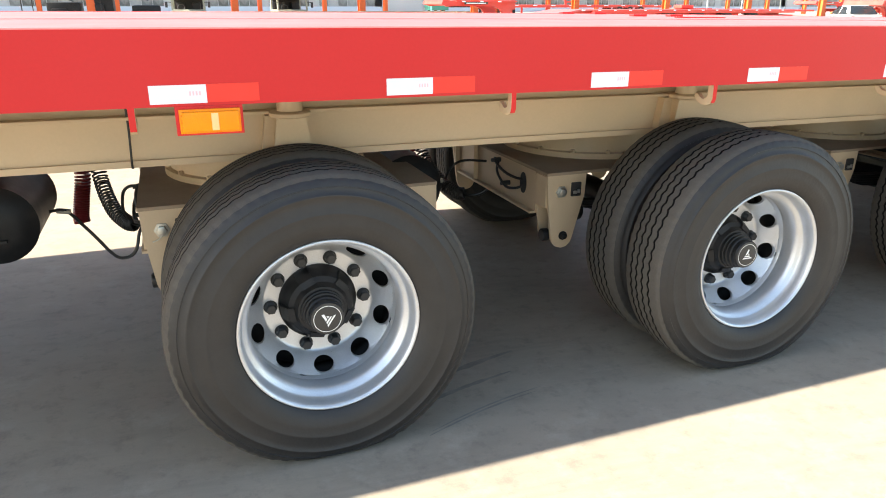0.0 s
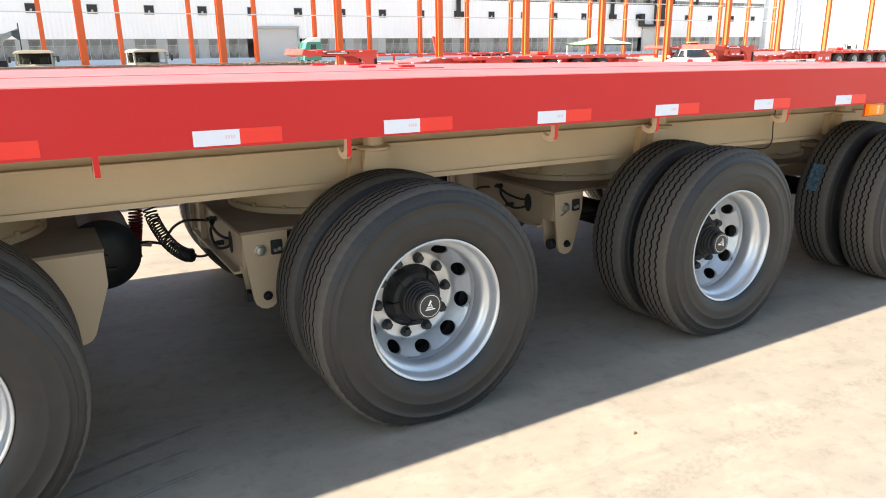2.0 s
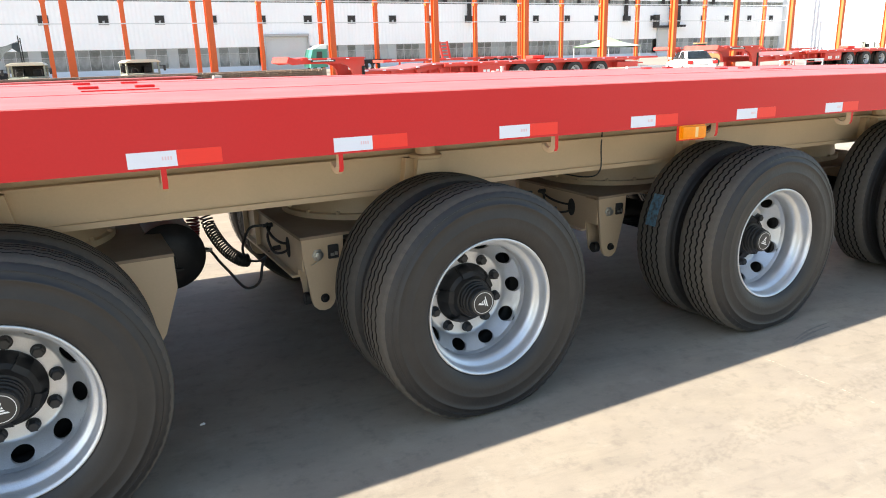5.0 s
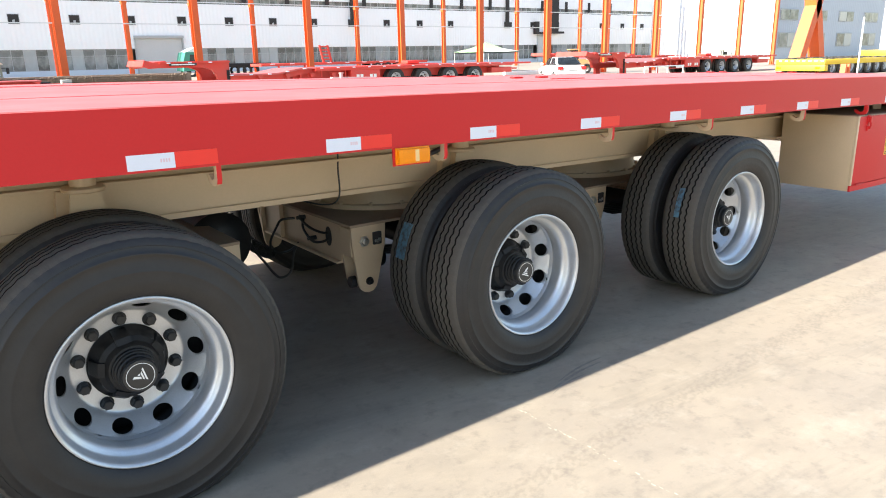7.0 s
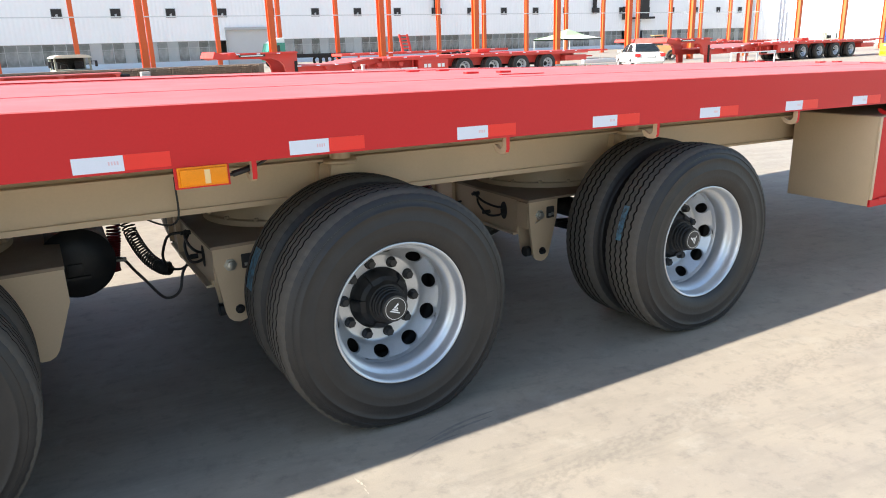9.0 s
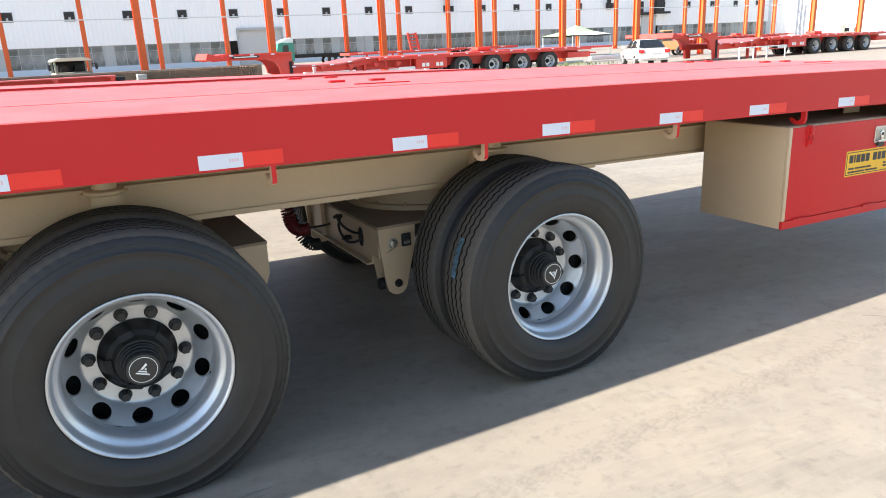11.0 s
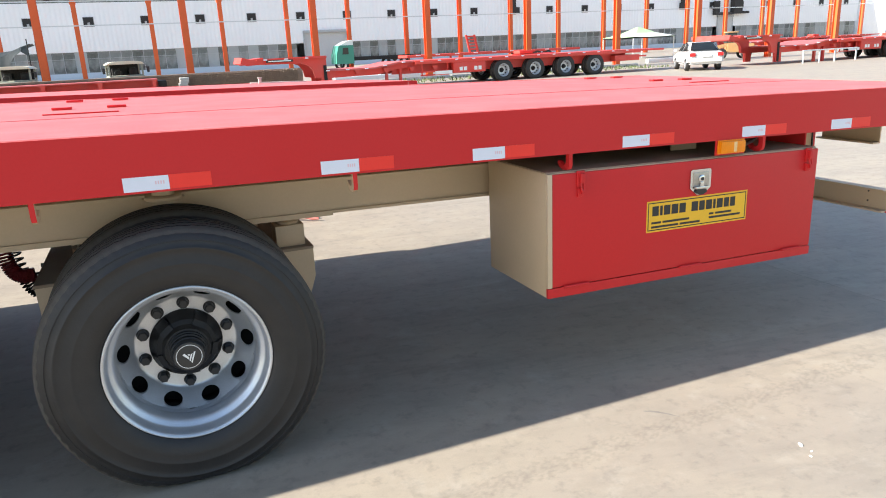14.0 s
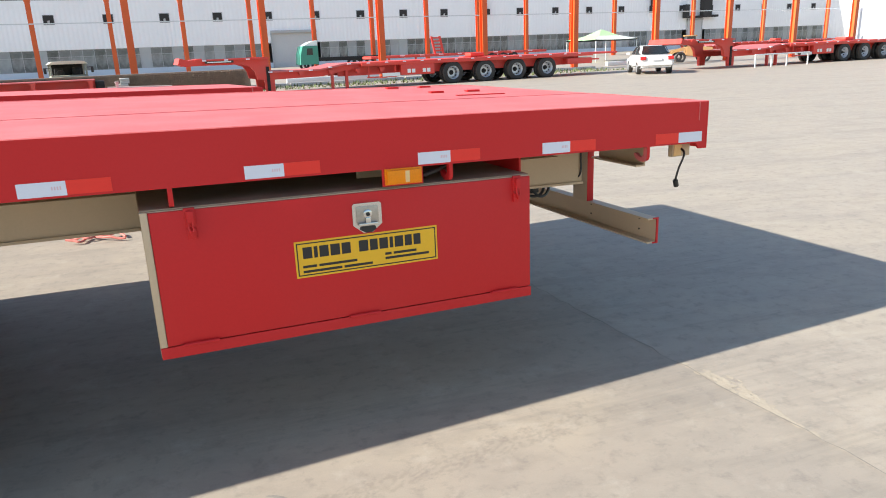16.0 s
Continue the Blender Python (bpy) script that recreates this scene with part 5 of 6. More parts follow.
# yellow module trailer
t = thing("yellow_trailer", "yellow low module trailer with rows of wheels", "trailer")
bm = bmn()
add_box(bm, 47.3, 63.0, 17.9, 20.9, 0.66, 0.98, 0.04)
add_box(bm, 47.3, 47.75, 17.9, 20.9, 0.30, 0.66, 0.03)
part("body", bm, YELLOW_PAINT, t)
bm = bmn()
add_box(bm, 58.8, 62.9, 18.0, 20.8, 0.98, 1.42, 0.04)
part("raised_deck", bm, YELLOW_PAINT, t)
for k in range(9):
    far_wheel(t, 48.45 + 1.24 * k, 18.08)
    far_wheel(t, 48.45 + 1.24 * k, 20.72, -1)
for y in (18.15, 20.55):
    bm = bmn()
    add_box(bm, 47.26, 47.3, y, y + 0.28, 0.42, 0.56, 0.01)
    part("tail_lamp", bm, AMBER, t)
for k in range(8):
    bm = bmn()
    add_box(bm, 47.294, 47.3, 18.0 + 0.36 * k, 18.16 + 0.36 * k, 0.86, 0.92)
    part("tape_mark", bm, TAPE_WHITE, t)
for dx in (0.0, 0.42):
    bm = bmn()
    add_prism(bm, [(0, 0), (0.36, 0), (0.24, 0.7), (0.12, 0.7)], "xz", -0.15, 0.15)
    cone = new("warning_board", mesh_of("warning_board", bm, ORANGE))
    cone.matrix_basis = Matrix.Translation((47.1 + dx, 16.8, 0))
    tagged(cone, "small orange warning board standing on concrete", "board", "orange warning boards")
bm = bmn()
add_tube(bm, [(48.39, 16.5, 0), (48.39, 16.5, 3.3)], 0.05, 8)
tagged(new("pole", mesh_of("pole", bm, GALV)), "thin pale pole standing in the yard", "pole")
t = thing("guard_rail", "low galvanised steel barrier rail on posts", "barrier")
bm = bmn()
add_tube(bm, [(41.7, 26.6, 0.68), (46.0, 26.6, 0.68)], 0.035, 8)
part("rail", bm, GALV, t)
for x in (41.75, 43.0, 44.2, 45.9):
    bm = bmn()
    add_box(bm, x - 0.03, x + 0.03, 26.57, 26.63, 0, 0.66)
    part("post", bm, GALV, t)


# ---- steel columns of the open hall ----
def column(x, y, width, height, corbel=None, group="front row of hall columns"):
    c = thing("steel_column", "tall orange painted steel hall column", "column", group, Matrix.Translation((x, y, 0)))
    w = width / 2
    bm = bmn()
    add_box(bm, -w, w, -w * 1.1, -w * 1.1 + 0.03, 0.02, height)
    add_box(bm, -w, w, w * 1.1 - 0.03, w * 1.1, 0.02, height)
    add_box(bm, -0.02, 0.02, -w * 1.1 + 0.03, w * 1.1 - 0.03, 0.02, height)
    part("shaft", bm, ORANGE, c)
    bm = bmn()
    add_box(bm, -w * 1.5, w * 1.5, -w * 1.6, w * 1.6, 0, 0.02)
    for s in (-1, 1):
        add_prism(bm, [(s * 0.03, 0.02), (s * w * 1.4, 0.02), (s * w, 0.35), (s * 0.03, 0.5)], "xz", -0.02, 0.02)
    part("base_plate", bm, ORANGE, c)
    if corbel:
        bm = bmn()
        add_prism(bm, [(-w, corbel - 0.35), (w, corbel - 0.35), (w * 1.35, corbel - 0.12), (w * 1.35, corbel), (-w * 1.35, corbel), (-w * 1.35, corbel - 0.12)], "xz", -w * 1.2, w * 1.2)
        part("corbel", bm, ORANGE, c)
    return c


first = column(10.2, 38.46, 0.35, 15)
for k in range(-4, 11):
    if k:
        copy_thing(first, Matrix.Translation((10.2 + 6.93 * k, 38.46, 0)))
first = column(2.55, 78.0, 0.42, 17, 7.75, "back row of hall columns")
for k in range(-5, 17):
    if k:
        copy_thing(first, Matrix.Translation((2.55 + 6.92 * k, 78.0, 0)))
for z in (5.50, 7.80):
    bm = bmn()
    add_box(bm, -40, 120, 77.655, 77.768, z - 0.05, z + 0.05)
    pipe = new("rail_pipe", mesh_of("rail_pipe", bm, GALV))
    tagged(pipe, "long pale pipe rail along the columns", "pipe")

# ---- long white workshop hall ----
FY = 104.0
bm = bmn()
add_box(bm, -90, 30.5, FY, FY + 0.3, 3.45, 9.60)
add_box(bm, 37.3, 146, FY, FY + 0.3, 3.45, 9.60)
add_box(bm, 30.5, 37.3, FY, FY + 0.3, 5.1, 9.60)
add_box(bm, -90, 146, FY - 0.1, FY + 0.3, 10.50, 16.0)
structure("wall_hall", bm, WHITE_WALL, smooth=0)
bm = bmn()
add_box(bm, -90, 30.5, FY - 0.15, FY + 0.3, 0, 0.75)
add_box(bm, 37.3, 146, FY - 0.15, FY + 0.3, 0, 0.75)
structure("plinth", bm, PALE_BLUE, smooth=0)
bm = bmn()
add_box(bm, -90, 146, FY + 6, FY + 6.2, 0, 16)
add_box(bm, 145.8, 146, FY + 0.3, FY + 6, 0, 16)
add_box(bm, -90, -89.8, FY + 0.3, FY + 6, 0, 16)
structure("wall_hall_back", bm, GREY_WALL, smooth=0)
bm = bmn()
add_box(bm, -90.2, 146.2, FY - 0.2, FY + 6.4, 16.0, 16.3)
structure("roof_hall", bm, GREY_WALL, smooth=0)

bm = bmn()
add_box(bm, -0.68, 0.68, 0.14, 0.16, 0, 2.7)
pane_low = mesh_of("pane", bm, GLASS_DARK, smooth=0)
bm = bmn()
add_box(bm, -0.03, 0.03, 0.06, 0.2, 0, 2.7)
add_box(bm, 0.03, 1.368, 0.08, 0.14, 1.78, 1.83)
add_box(bm, 0.03, 1.368, 0.06, 0.2, 0, 0.05)
add_box(bm, 0.03, 1.368, 0.06, 0.2, 2.65, 2.7)
mull = mesh_of("mullion", bm, FRAME_GREY, smooth=0)
strip = tagged(new("window_1"), kind="structure")
for k in range(-44, 104):
    x = 5.0 + 1.398 * k
    if 29.8 < x < 38.0 or 107.6 < x < 113.3 or x < -60 or x > 145:
        continue
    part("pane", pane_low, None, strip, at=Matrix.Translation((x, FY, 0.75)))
    part("mullion", mull, None, strip, at=Matrix.Translation((x - 0.699, FY, 0.75)))
band = tagged(new("window_2"), kind="structure")
bm = bmn()
add_box(bm, -90, 146, FY + 0.15, FY + 0.18, 9.60, 10.50)
part("pane", bm, GLASS_DARK, band, smooth=0)
bm = bmn()
for k in range(-60, 100):
    add_box(bm, 5 + 1.398 * k - 0.03, 5 + 1.398 * k + 0.03, FY + 0.05, FY + 0.15, 9.60, 10.50)
part("mullions", bm, FRAME_GREY, band, smooth=0)

# small square vents
vent = thing("square_vent", "small dark square wall vent with open flap", "vent", "row of square vents on the hall", Matrix.Translation((9.42, FY, 7.21)))
bm = bmn()
add_box(bm, -0.66, 0.66, -0.10, -0.02, -0.62, -0.56)
add_box(bm, -0.66, 0.66, -0.10, -0.02, 0.56, 0.62)
add_box(bm, -0.66, -0.60, -0.10, -0.02, -0.56, 0.56)
add_box(bm, 0.60, 0.66, -0.10, -0.02, -0.56, 0.56)
part("vent_frame", bm, FRAME_GREY, vent)
bm = bmn()
add_box(bm, -0.60, 0.60, -0.05, -0.01, -0.56, 0.56)
part("opening", bm, DARK_HOLE, vent)
bm = bmn()
add_prism(bm, [(-0.15, -0.50), (0.12, -0.42), (0.12, -0.05), (-0.15, -0.12)], "xz", -0.16, -0.12)
part("flap", bm, FRAME_GREY, vent)
for k in range(-7, 20):
    if k:
        copy_thing(vent, Matrix.Translation((9.42 + 6.99 * k, FY, 7.21)))
# tall notches at the upper wall
for k in range(-4, 18):
    bm = bmn()
    add_box(bm, -0.35, 0.35, -0.22, -0.11, 0, 2.2)
    v = new("wall_duct", mesh_of("wall_duct", bm, DARK_HOLE))
    v.matrix_basis = Matrix.Translation((12.0 + 6.99 * k, FY, 9.7))
    tagged(v, "dark upright duct on the hall wall", "duct", "ducts under the hall roof")

for x in (65.6, 100.3):
    d = thing("duct_drop", "dark duct dropping down the hall wall", "duct", "dark ducts down the hall wall", Matrix.Translation((x, FY, 0)))
    bm = bmn()
    add_box(bm, -0.45, 0.15, -0.6, -0.11, 7.7, 12.0, 0.04)
    part("shaft", bm, DARK_HOLE, d)
    bm = bmn()
    add_box(bm, -0.75, 0.75, -0.7, -0.11, 6.7, 7.7, 0.04)
    part("outlet_box", bm, DARK_HOLE, d)

# roller doors
for n, (x0, x1, top) in enumerate(((30.7, 37.1, 4.85), (108.8, 112.2, 5.05))):
    bm = bmn()
    y0 = FY + 0.05 if n == 0 else FY - 0.14
    for k in range(24):
        z = top * k / 24
        add_box(bm, x0, x1, y0 + (0.02 if k % 2 else 0.0), y0 + 0.06, z, z + top / 24)
    d = structure(f"door_{n + 1}", bm, SHUTTER, smooth=0)
    bm = bmn()
    add_box(bm, x0 - 0.2, x0, FY - 0.2, FY, 0, top + 0.3)
    add_box(bm, x1, x1 + 0.2, FY - 0.2, FY, 0, top + 0.3)
    add_box(bm, x0 - 0.2, x1 + 0.2, FY - 0.35, FY, top, top + 0.35)
    part("door_frame", bm, FRAME_GREY, d, smooth=0)

# extractor housing on the wall
t = thing("extractor_frame", "dark steel extractor housing on the hall wall", "extractor")
bm = bmn()
add_box(bm, 107.4, 111.6, FY - 1.0, FY - 0.15, 5.5, 5.9)
add_box(bm, 107.4, 108.3, FY - 1.0, FY - 0.15, 5.9, 7.9)
add_box(bm, 111.6, 115.3, FY - 1.2, FY - 0.15, 5.6, 6.0)
add_box(bm, 111.6, 113.6, FY - 1.2, FY - 0.15, 6.0, 12.4)
part("housing", bm, DARK_HOLE, t)

# white end building in sun, and a grey one beyond
bm = bmn()
add_prism(bm, [(146.6, 103.4), (199, 68), (210, 86), (157, 122)], "xy", 0, 24)
structure("wall_white_building", bm, WHITE_WALL, smooth=0)
GX, GY = 118.6, 59.7
grey = tagged(new("wall_grey_building"), kind="structure")
bm = bmn()
add_box(bm, GX, GX + 41, GY, GY + 18, 0, 20)
part("wall", bm, GREY_WALL, grey, smooth=0)
bm = bmn()
add_tube(bm, [(GX + 0.3, GY - 0.14, 0.2), (GX + 0.3, GY - 0.14, 20)], 0.12, 8)
part("downpipe", bm, BLUE_PAINT, grey, "blue painted rain downpipe")
for k in range(4):
    for z, h in ((1.85, 2.4), (6.2, 1.8)):
        x = GX + 1.6 + 10.25 * k
        bm = bmn()
        add_box(bm, x, x + 5.8, GY - 0.12, GY - 0.02, z, z + h)
        pw = part("window", bm, FRAME_GREY, grey, smooth=0)
        for j in range(2):
            bm = bmn()
            add_box(bm, x + 0.15 + 2.8 * j, x + 2.85 + 2.8 * j, GY - 0.16, GY - 0.12, z + 0.15, z + h - 0.15)
            part("pane", bm, GLASS_DARK, pw, smooth=0)

# gantry crane legs
t = thing("gantry_crane", "orange A-frame gantry crane leg", "crane")
for x0, x1 in ((95.2, 100.9), (100.7, 96.0)):
    bm = bmn()
    add_prism(bm, [(x0 - 0.7, 0.0), (x0 + 0.7, 0.0), (x1 + 0.7, 13), (x1 - 0.7, 13)], "xz", 43.0, 44.5)
    part("leg", bm, ORANGE, t)
bm = bmn()
add_box(bm, 95.4, 101.6, 28, 58, 13, 14.6)
part("girder", bm, ORANGE, t)

# tree in the gap behind the hall's end
def yard_tree(x, y, height):
    t = thing("tree", "leafy green tree behind the white buildings", "tree", at=Matrix.Translation((x, y, 0)))
    r = random.Random(21)
    bm = bmn()
    add_lathe(bm, [(0.0, 0.26), (1.2, 0.20), (3.0, 0.15), (height * 0.6, 0.06)], 10, "z")
    for k in range(9):
        a, z = 2.4 * k, height * (0.28 + 0.05 * k)
        d = Vector((math.cos(a), math.sin(a), 0.7)) * (2.1 - 0.13 * k)
        add_tube(bm, spline([(0, 0, z), Vector((0, 0, z)) + d * 0.5, Vector((0, 0, z + 0.15)) + d]), 0.045, 6)
    part("trunk", bm, STONE, t, "grey-brown trunk with limbs")
    bm = bmn()
    for c in range(60):
        a, z = r.uniform(0, 6.28), r.uniform(0.30, 1.0)
        rad = 2.5 * math.sqrt(max(1 - ((z - 0.6) / 0.42) ** 2, 0.05)) * r.uniform(0.3, 1.0)
        c0 = Vector((rad * math.cos(a), rad * math.sin(a), z * height))
        for k in range(26):
            p = c0 + Vector((r.gauss(0, 0.36), r.gauss(0, 0.36), r.gauss(0, 0.30)))
            u = Vector((r.uniform(-1, 1), r.uniform(-1, 1), r.uniform(-0.6, 0.6))).normalized() * 0.16
            v = u.cross(Vector((r.uniform(-1, 1), r.uniform(-1, 1), 1))).normalized() * 0.09
            bm.faces.new([bm.verts.new(q) for q in (p - u, p + v, p + u, p - v)])
    part("crown", bm, FOLIAGE, t, "uneven crown of small green leaves", smooth=0)


yard_tree(164.6, 118.0, 9.0)

# ---- rubble wall, parked cabs, tarpaulin, tent, car ----
bm = bmn()
rnd = random.Random(3)
add_box(bm, -0.5, 15.65, 35.60, 36.15, 0, 1.06)
wall = tagged(new("rubble_wall", mesh_of("rubble_wall", bm, STONE)), "low brown wall of stacked rubble blocks", "wall")
rocks = bmn()
for i in range(172):
    for j in range(11):
        x, z = -0.4 + 0.092 * i + rnd.uniform(-0.02, 0.02), 0.01 + 0.094 * j + rnd.uniform(-0.014, 0.014)
        a, b = rnd.uniform(0.6, 1.1) * 0.088, rnd.uniform(0.55, 1.1) * 0.088
        d = 35.44 + rnd.uniform(0, 0.13)
        add_prism(rocks, [(x, z + b * 0.3), (x + a * 0.4, z), (x + a, z + b * 0.35), (x + a * 0.8, z + b), (x + a * 0.2, z + b * 0.9)], "xz", d, 35.61)
stones = part("stone", rocks, STONE, wall, smooth=0)
tagged(stones, kind="stuff")


def old_cab(x, y, turn):
    c = thing("truck_cab", "old truck cab with pale arched roof and open windscreen", "truck cab", "old truck cabs", pose(x, y, 0, 0, 0, turn) @ Matrix.Diagonal((0.88, 0.88, 0.90, 1)))
    bm = bmn()
    add_prism(bm, [(-0.95, 0.45), (-1.02, 1.05), (-0.86, 1.18), (0.9, 1.18), (0.9, 0.45)], "yz", -1.08, 1.08)
    bmesh.ops.bevel(bm, geom=bm.edges[:], offset=0.07, segments=3, affect='EDGES')
    part("lower_body", bm, CAB_PALE, c)
    for sx in (-1, 1):
        bm = bmn()
        add_prism(bm, [(-0.86, 1.15), (-0.74, 1.15), (-0.66, 1.86), (-0.76, 1.86)], "yz", sx * 1.0 - 0.05, sx * 1.0 + 0.05)
        part("pillar", bm, CAB_PALE, c)
        bm = bmn()
        add_box(bm, sx * 1.0 - 0.05, sx * 1.0 + 0.05, 0.70, 0.86, 1.15, 1.86)
        part("pillar", bm, CAB_PALE, c)
        bm = bmn()
        add_box(bm, sx * 1.34 - 0.08, sx * 1.34 + 0.08, -0.92, -0.84, 1.30, 1.66, 0.03)
        add_tube(bm, [(sx * 1.04, -0.78, 1.62), (sx * 1.34, -0.86, 1.64)], 0.02)
        part("mirror", bm, BLACK_PLASTIC, c)
        part("tyre", FAR_TYRE, None, c, at=pose(sx * 0.95, 0.2, 0.57, 0, 0, 90))
    bm = bmn()
    n = 14
    arch = [(-1.14 + 2.28 * k / n, 1.84 + 0.20 * math.sqrt(max(1 - (2 * k / n - 1) ** 4, 0))) for k in range(n + 1)]
    add_prism(bm, arch, "xz", -1.0, 0.95)
    bmesh.ops.bevel(bm, geom=[e for e in bm.edges if abs(e.verts[0].co.y - e.verts[1].co.y) < 0.01], offset=0.04, segments=2, affect='EDGES')
    part("roof", bm, CAB_CANVAS, c, "pale sun-faded arched roof")
    bm = bmn()
    add_box(bm, -0.94, 0.94, 0.60, 0.68, 1.16, 1.84, 0.02)
    part("rear_wall", bm, BLACK, c)
    bm = bmn()
    add_tube(bm, spline([(-0.45 + 0.22 * math.cos(a * 0.7854), -0.45 + 0.08 * math.sin(a * 0.7854), 1.30 + 0.2 * math.sin(a * 0.7854)) for a in range(9)]), 0.02)
    part("steering_wheel", bm, BLACK_PLASTIC, c)
    for sx in (-0.5, 0.5):
        bm = bmn()
        add_box(bm, sx - 0.25, sx + 0.25, 0.1, 0.5, 1.10, 1.62, 0.08)
        part("seat", bm, BLACK, c)
    bm = bmn()
    add_box(bm, -1.0, 1.0, -1.05, -0.96, 0.3, 0.6, 0.03)
    part("bumper", bm, BLACK, c)
    bm = bmn()
    add_box(bm, -0.4, 0.4, 0.92, 5.5, 0.5, 0.8, 0.03)
    part("chassis_frame", bm, BLACK, c)
    return c


old_cab(6.85, 42.9, 8)
old_cab(1.15, 44.2, -5)
old_cab(-11.6, 44.2, 4)
old_cab(87.2, 48.5, 40)

t = thing("tarpaulin_shelter", "dark sagging tarpaulin hung on thin poles", "tarpaulin")
bm = bmn()
nx, ny = 22, 10
vs = []
rnd = random.Random(4)
for j in range(ny + 1):
    for i in range(nx + 1):
        u, v = i / nx, j / ny
        sag = -0.9 * math.sin(math.pi * ((u * 2) % 1)) * (0.5 + 0.5 * math.sin(math.pi * v))
        vs.append(bm.verts.new((-9.4 + 10 * u, 55.9 + 5 * v, 3.4 + sag + 0.14 * noise.noise(Vector((u * 9, v * 6, 1))) - (1.5 if j == 0 else (0.3 if j == 1 else 0)) * (0.65 + 0.35 * math.sin(u * 25)))))
for j in range(ny):
    for i in range(nx):
        a = j * (nx + 1) + i
        bm.faces.new((vs[a], vs[a + 1], vs[a + nx + 2], vs[a + nx + 1]))
bmesh.ops.solidify(bm, geom=bm.faces[:], thickness=0.02)
part("cloth", bm, CANVAS, t)
for x in (-9.4, -4.4, 0.6):
    for y in (56.0, 60.8):
        bm = bmn()
        add_tube(bm, [(x, y, 0), (x, y, 3.7)], 0.04)
        part("pole", bm, BLACK, t)
for x, w_, h in ((-8.0, 2.2, 1.4), (-5.2, 1.6, 1.9), (-2.4, 2.0, 1.2)):
    bm = bmn()
    add_box(bm, x, x + w_, 56.9, 59.4, 0, h, 0.15)
    add_box(bm, x + 0.3, x + w_ * 0.6, 56.6, 57.3, 0, h * 0.7, 0.1)
    m = new("machine", mesh_of("machine", bm, BLACK))
    tagged(m, "dark covered machine under the tarpaulin", "machine")

t = thing("green_truck", "green truck cab with white roof spoiler", "truck")
bm = bmn()
add_prism(bm, [(-0.9, 0.6), (1.1, 0.6), (1.1, 2.55), (-0.55, 2.55), (-0.85, 1.6)], "xz", -1.2, 1.2)
part("cab", bm, GREEN, t)
bm = bmn()
add_prism(bm, [(-0.5, 2.56), (1.1, 2.56), (1.1, 3.1), (0.4, 3.0)], "xz", -1.1, 1.1)
part("spoiler", bm, TENT_WHITE, t)
bm = bmn()
add_prism(bm, [(-0.2, 1.6), (0.5, 1.6), (0.5, 2.3), (-0.1, 2.3)], "xz", -1.22, -1.2)
part("side_window", bm, CAB_DARK, t)
bm = bmn()
add_box(bm, 1.15, 9.0, -1.2, 1.2, 0.9, 1.3, 0.02)
part("load_bed", bm, BLACK, t)
for x in (0.0, 5.5, 7.0):
    part("tyre", FAR_TYRE, None, t, at=pose(x, -1.0, 0.515))
    part("tyre", FAR_TYRE, None, t, at=pose(x, 1.0, 0.515))
t.matrix_basis = pose(28.6, 76.0, 0)

t = thing("canopy_tent", "pale green and white pop-up canopy tent", "tent", at=Matrix.Translation((50.7, 52.6, 0)))
bm = bmn()
apex = bm.verts.new((0, 0, 2.85))
n = 12
ring = []
for k in range(4 * n):
    s, u = divmod(k, n)
    a, b = [(-2.3, -2.3), (2.3, -2.3), (2.3, 2.3), (-2.3, 2.3)][s], [(2.3, -2.3), (2.3, 2.3), (-2.3, 2.3), (-2.3, -2.3)][s]
    f = u / n
    ring.append(bm.verts.new((a[0] + (b[0] - a[0]) * f, a[1] + (b[1] - a[1]) * f, 1.95 - 0.05 * math.sin(math.pi * f))))
mid = [bm.verts.new((v.co.x * 0.5, v.co.y * 0.5, 2.27)) for v in ring]
low = [bm.verts.new((v.co.x, v.co.y, v.co.z - 0.10)) for v in ring]
for k in range(4 * n):
    j = (k + 1) % (4 * n)
    bm.faces.new((mid[k], mid[j], apex)).material_index = 0
    bm.faces.new((ring[k], ring[j], mid[j], mid[k])).material_index = 0 if (k // n) % 2 else 1
    bm.faces.new((low[k], low[j], ring[j], ring[k])).material_index = 0
bmesh.ops.solidify(bm, geom=bm.faces[:], thickness=0.02)
part("canopy", bm, (TENT_GREEN, TENT_WHITE), t)
for x in (-2.25, 2.25):
    for y in (-2.25, 2.25):
        bm = bmn()
        add_box(bm, x - 0.03, x + 0.03, y - 0.03, y + 0.03, 0, 2.0)
        part("leg", bm, GALV, t)


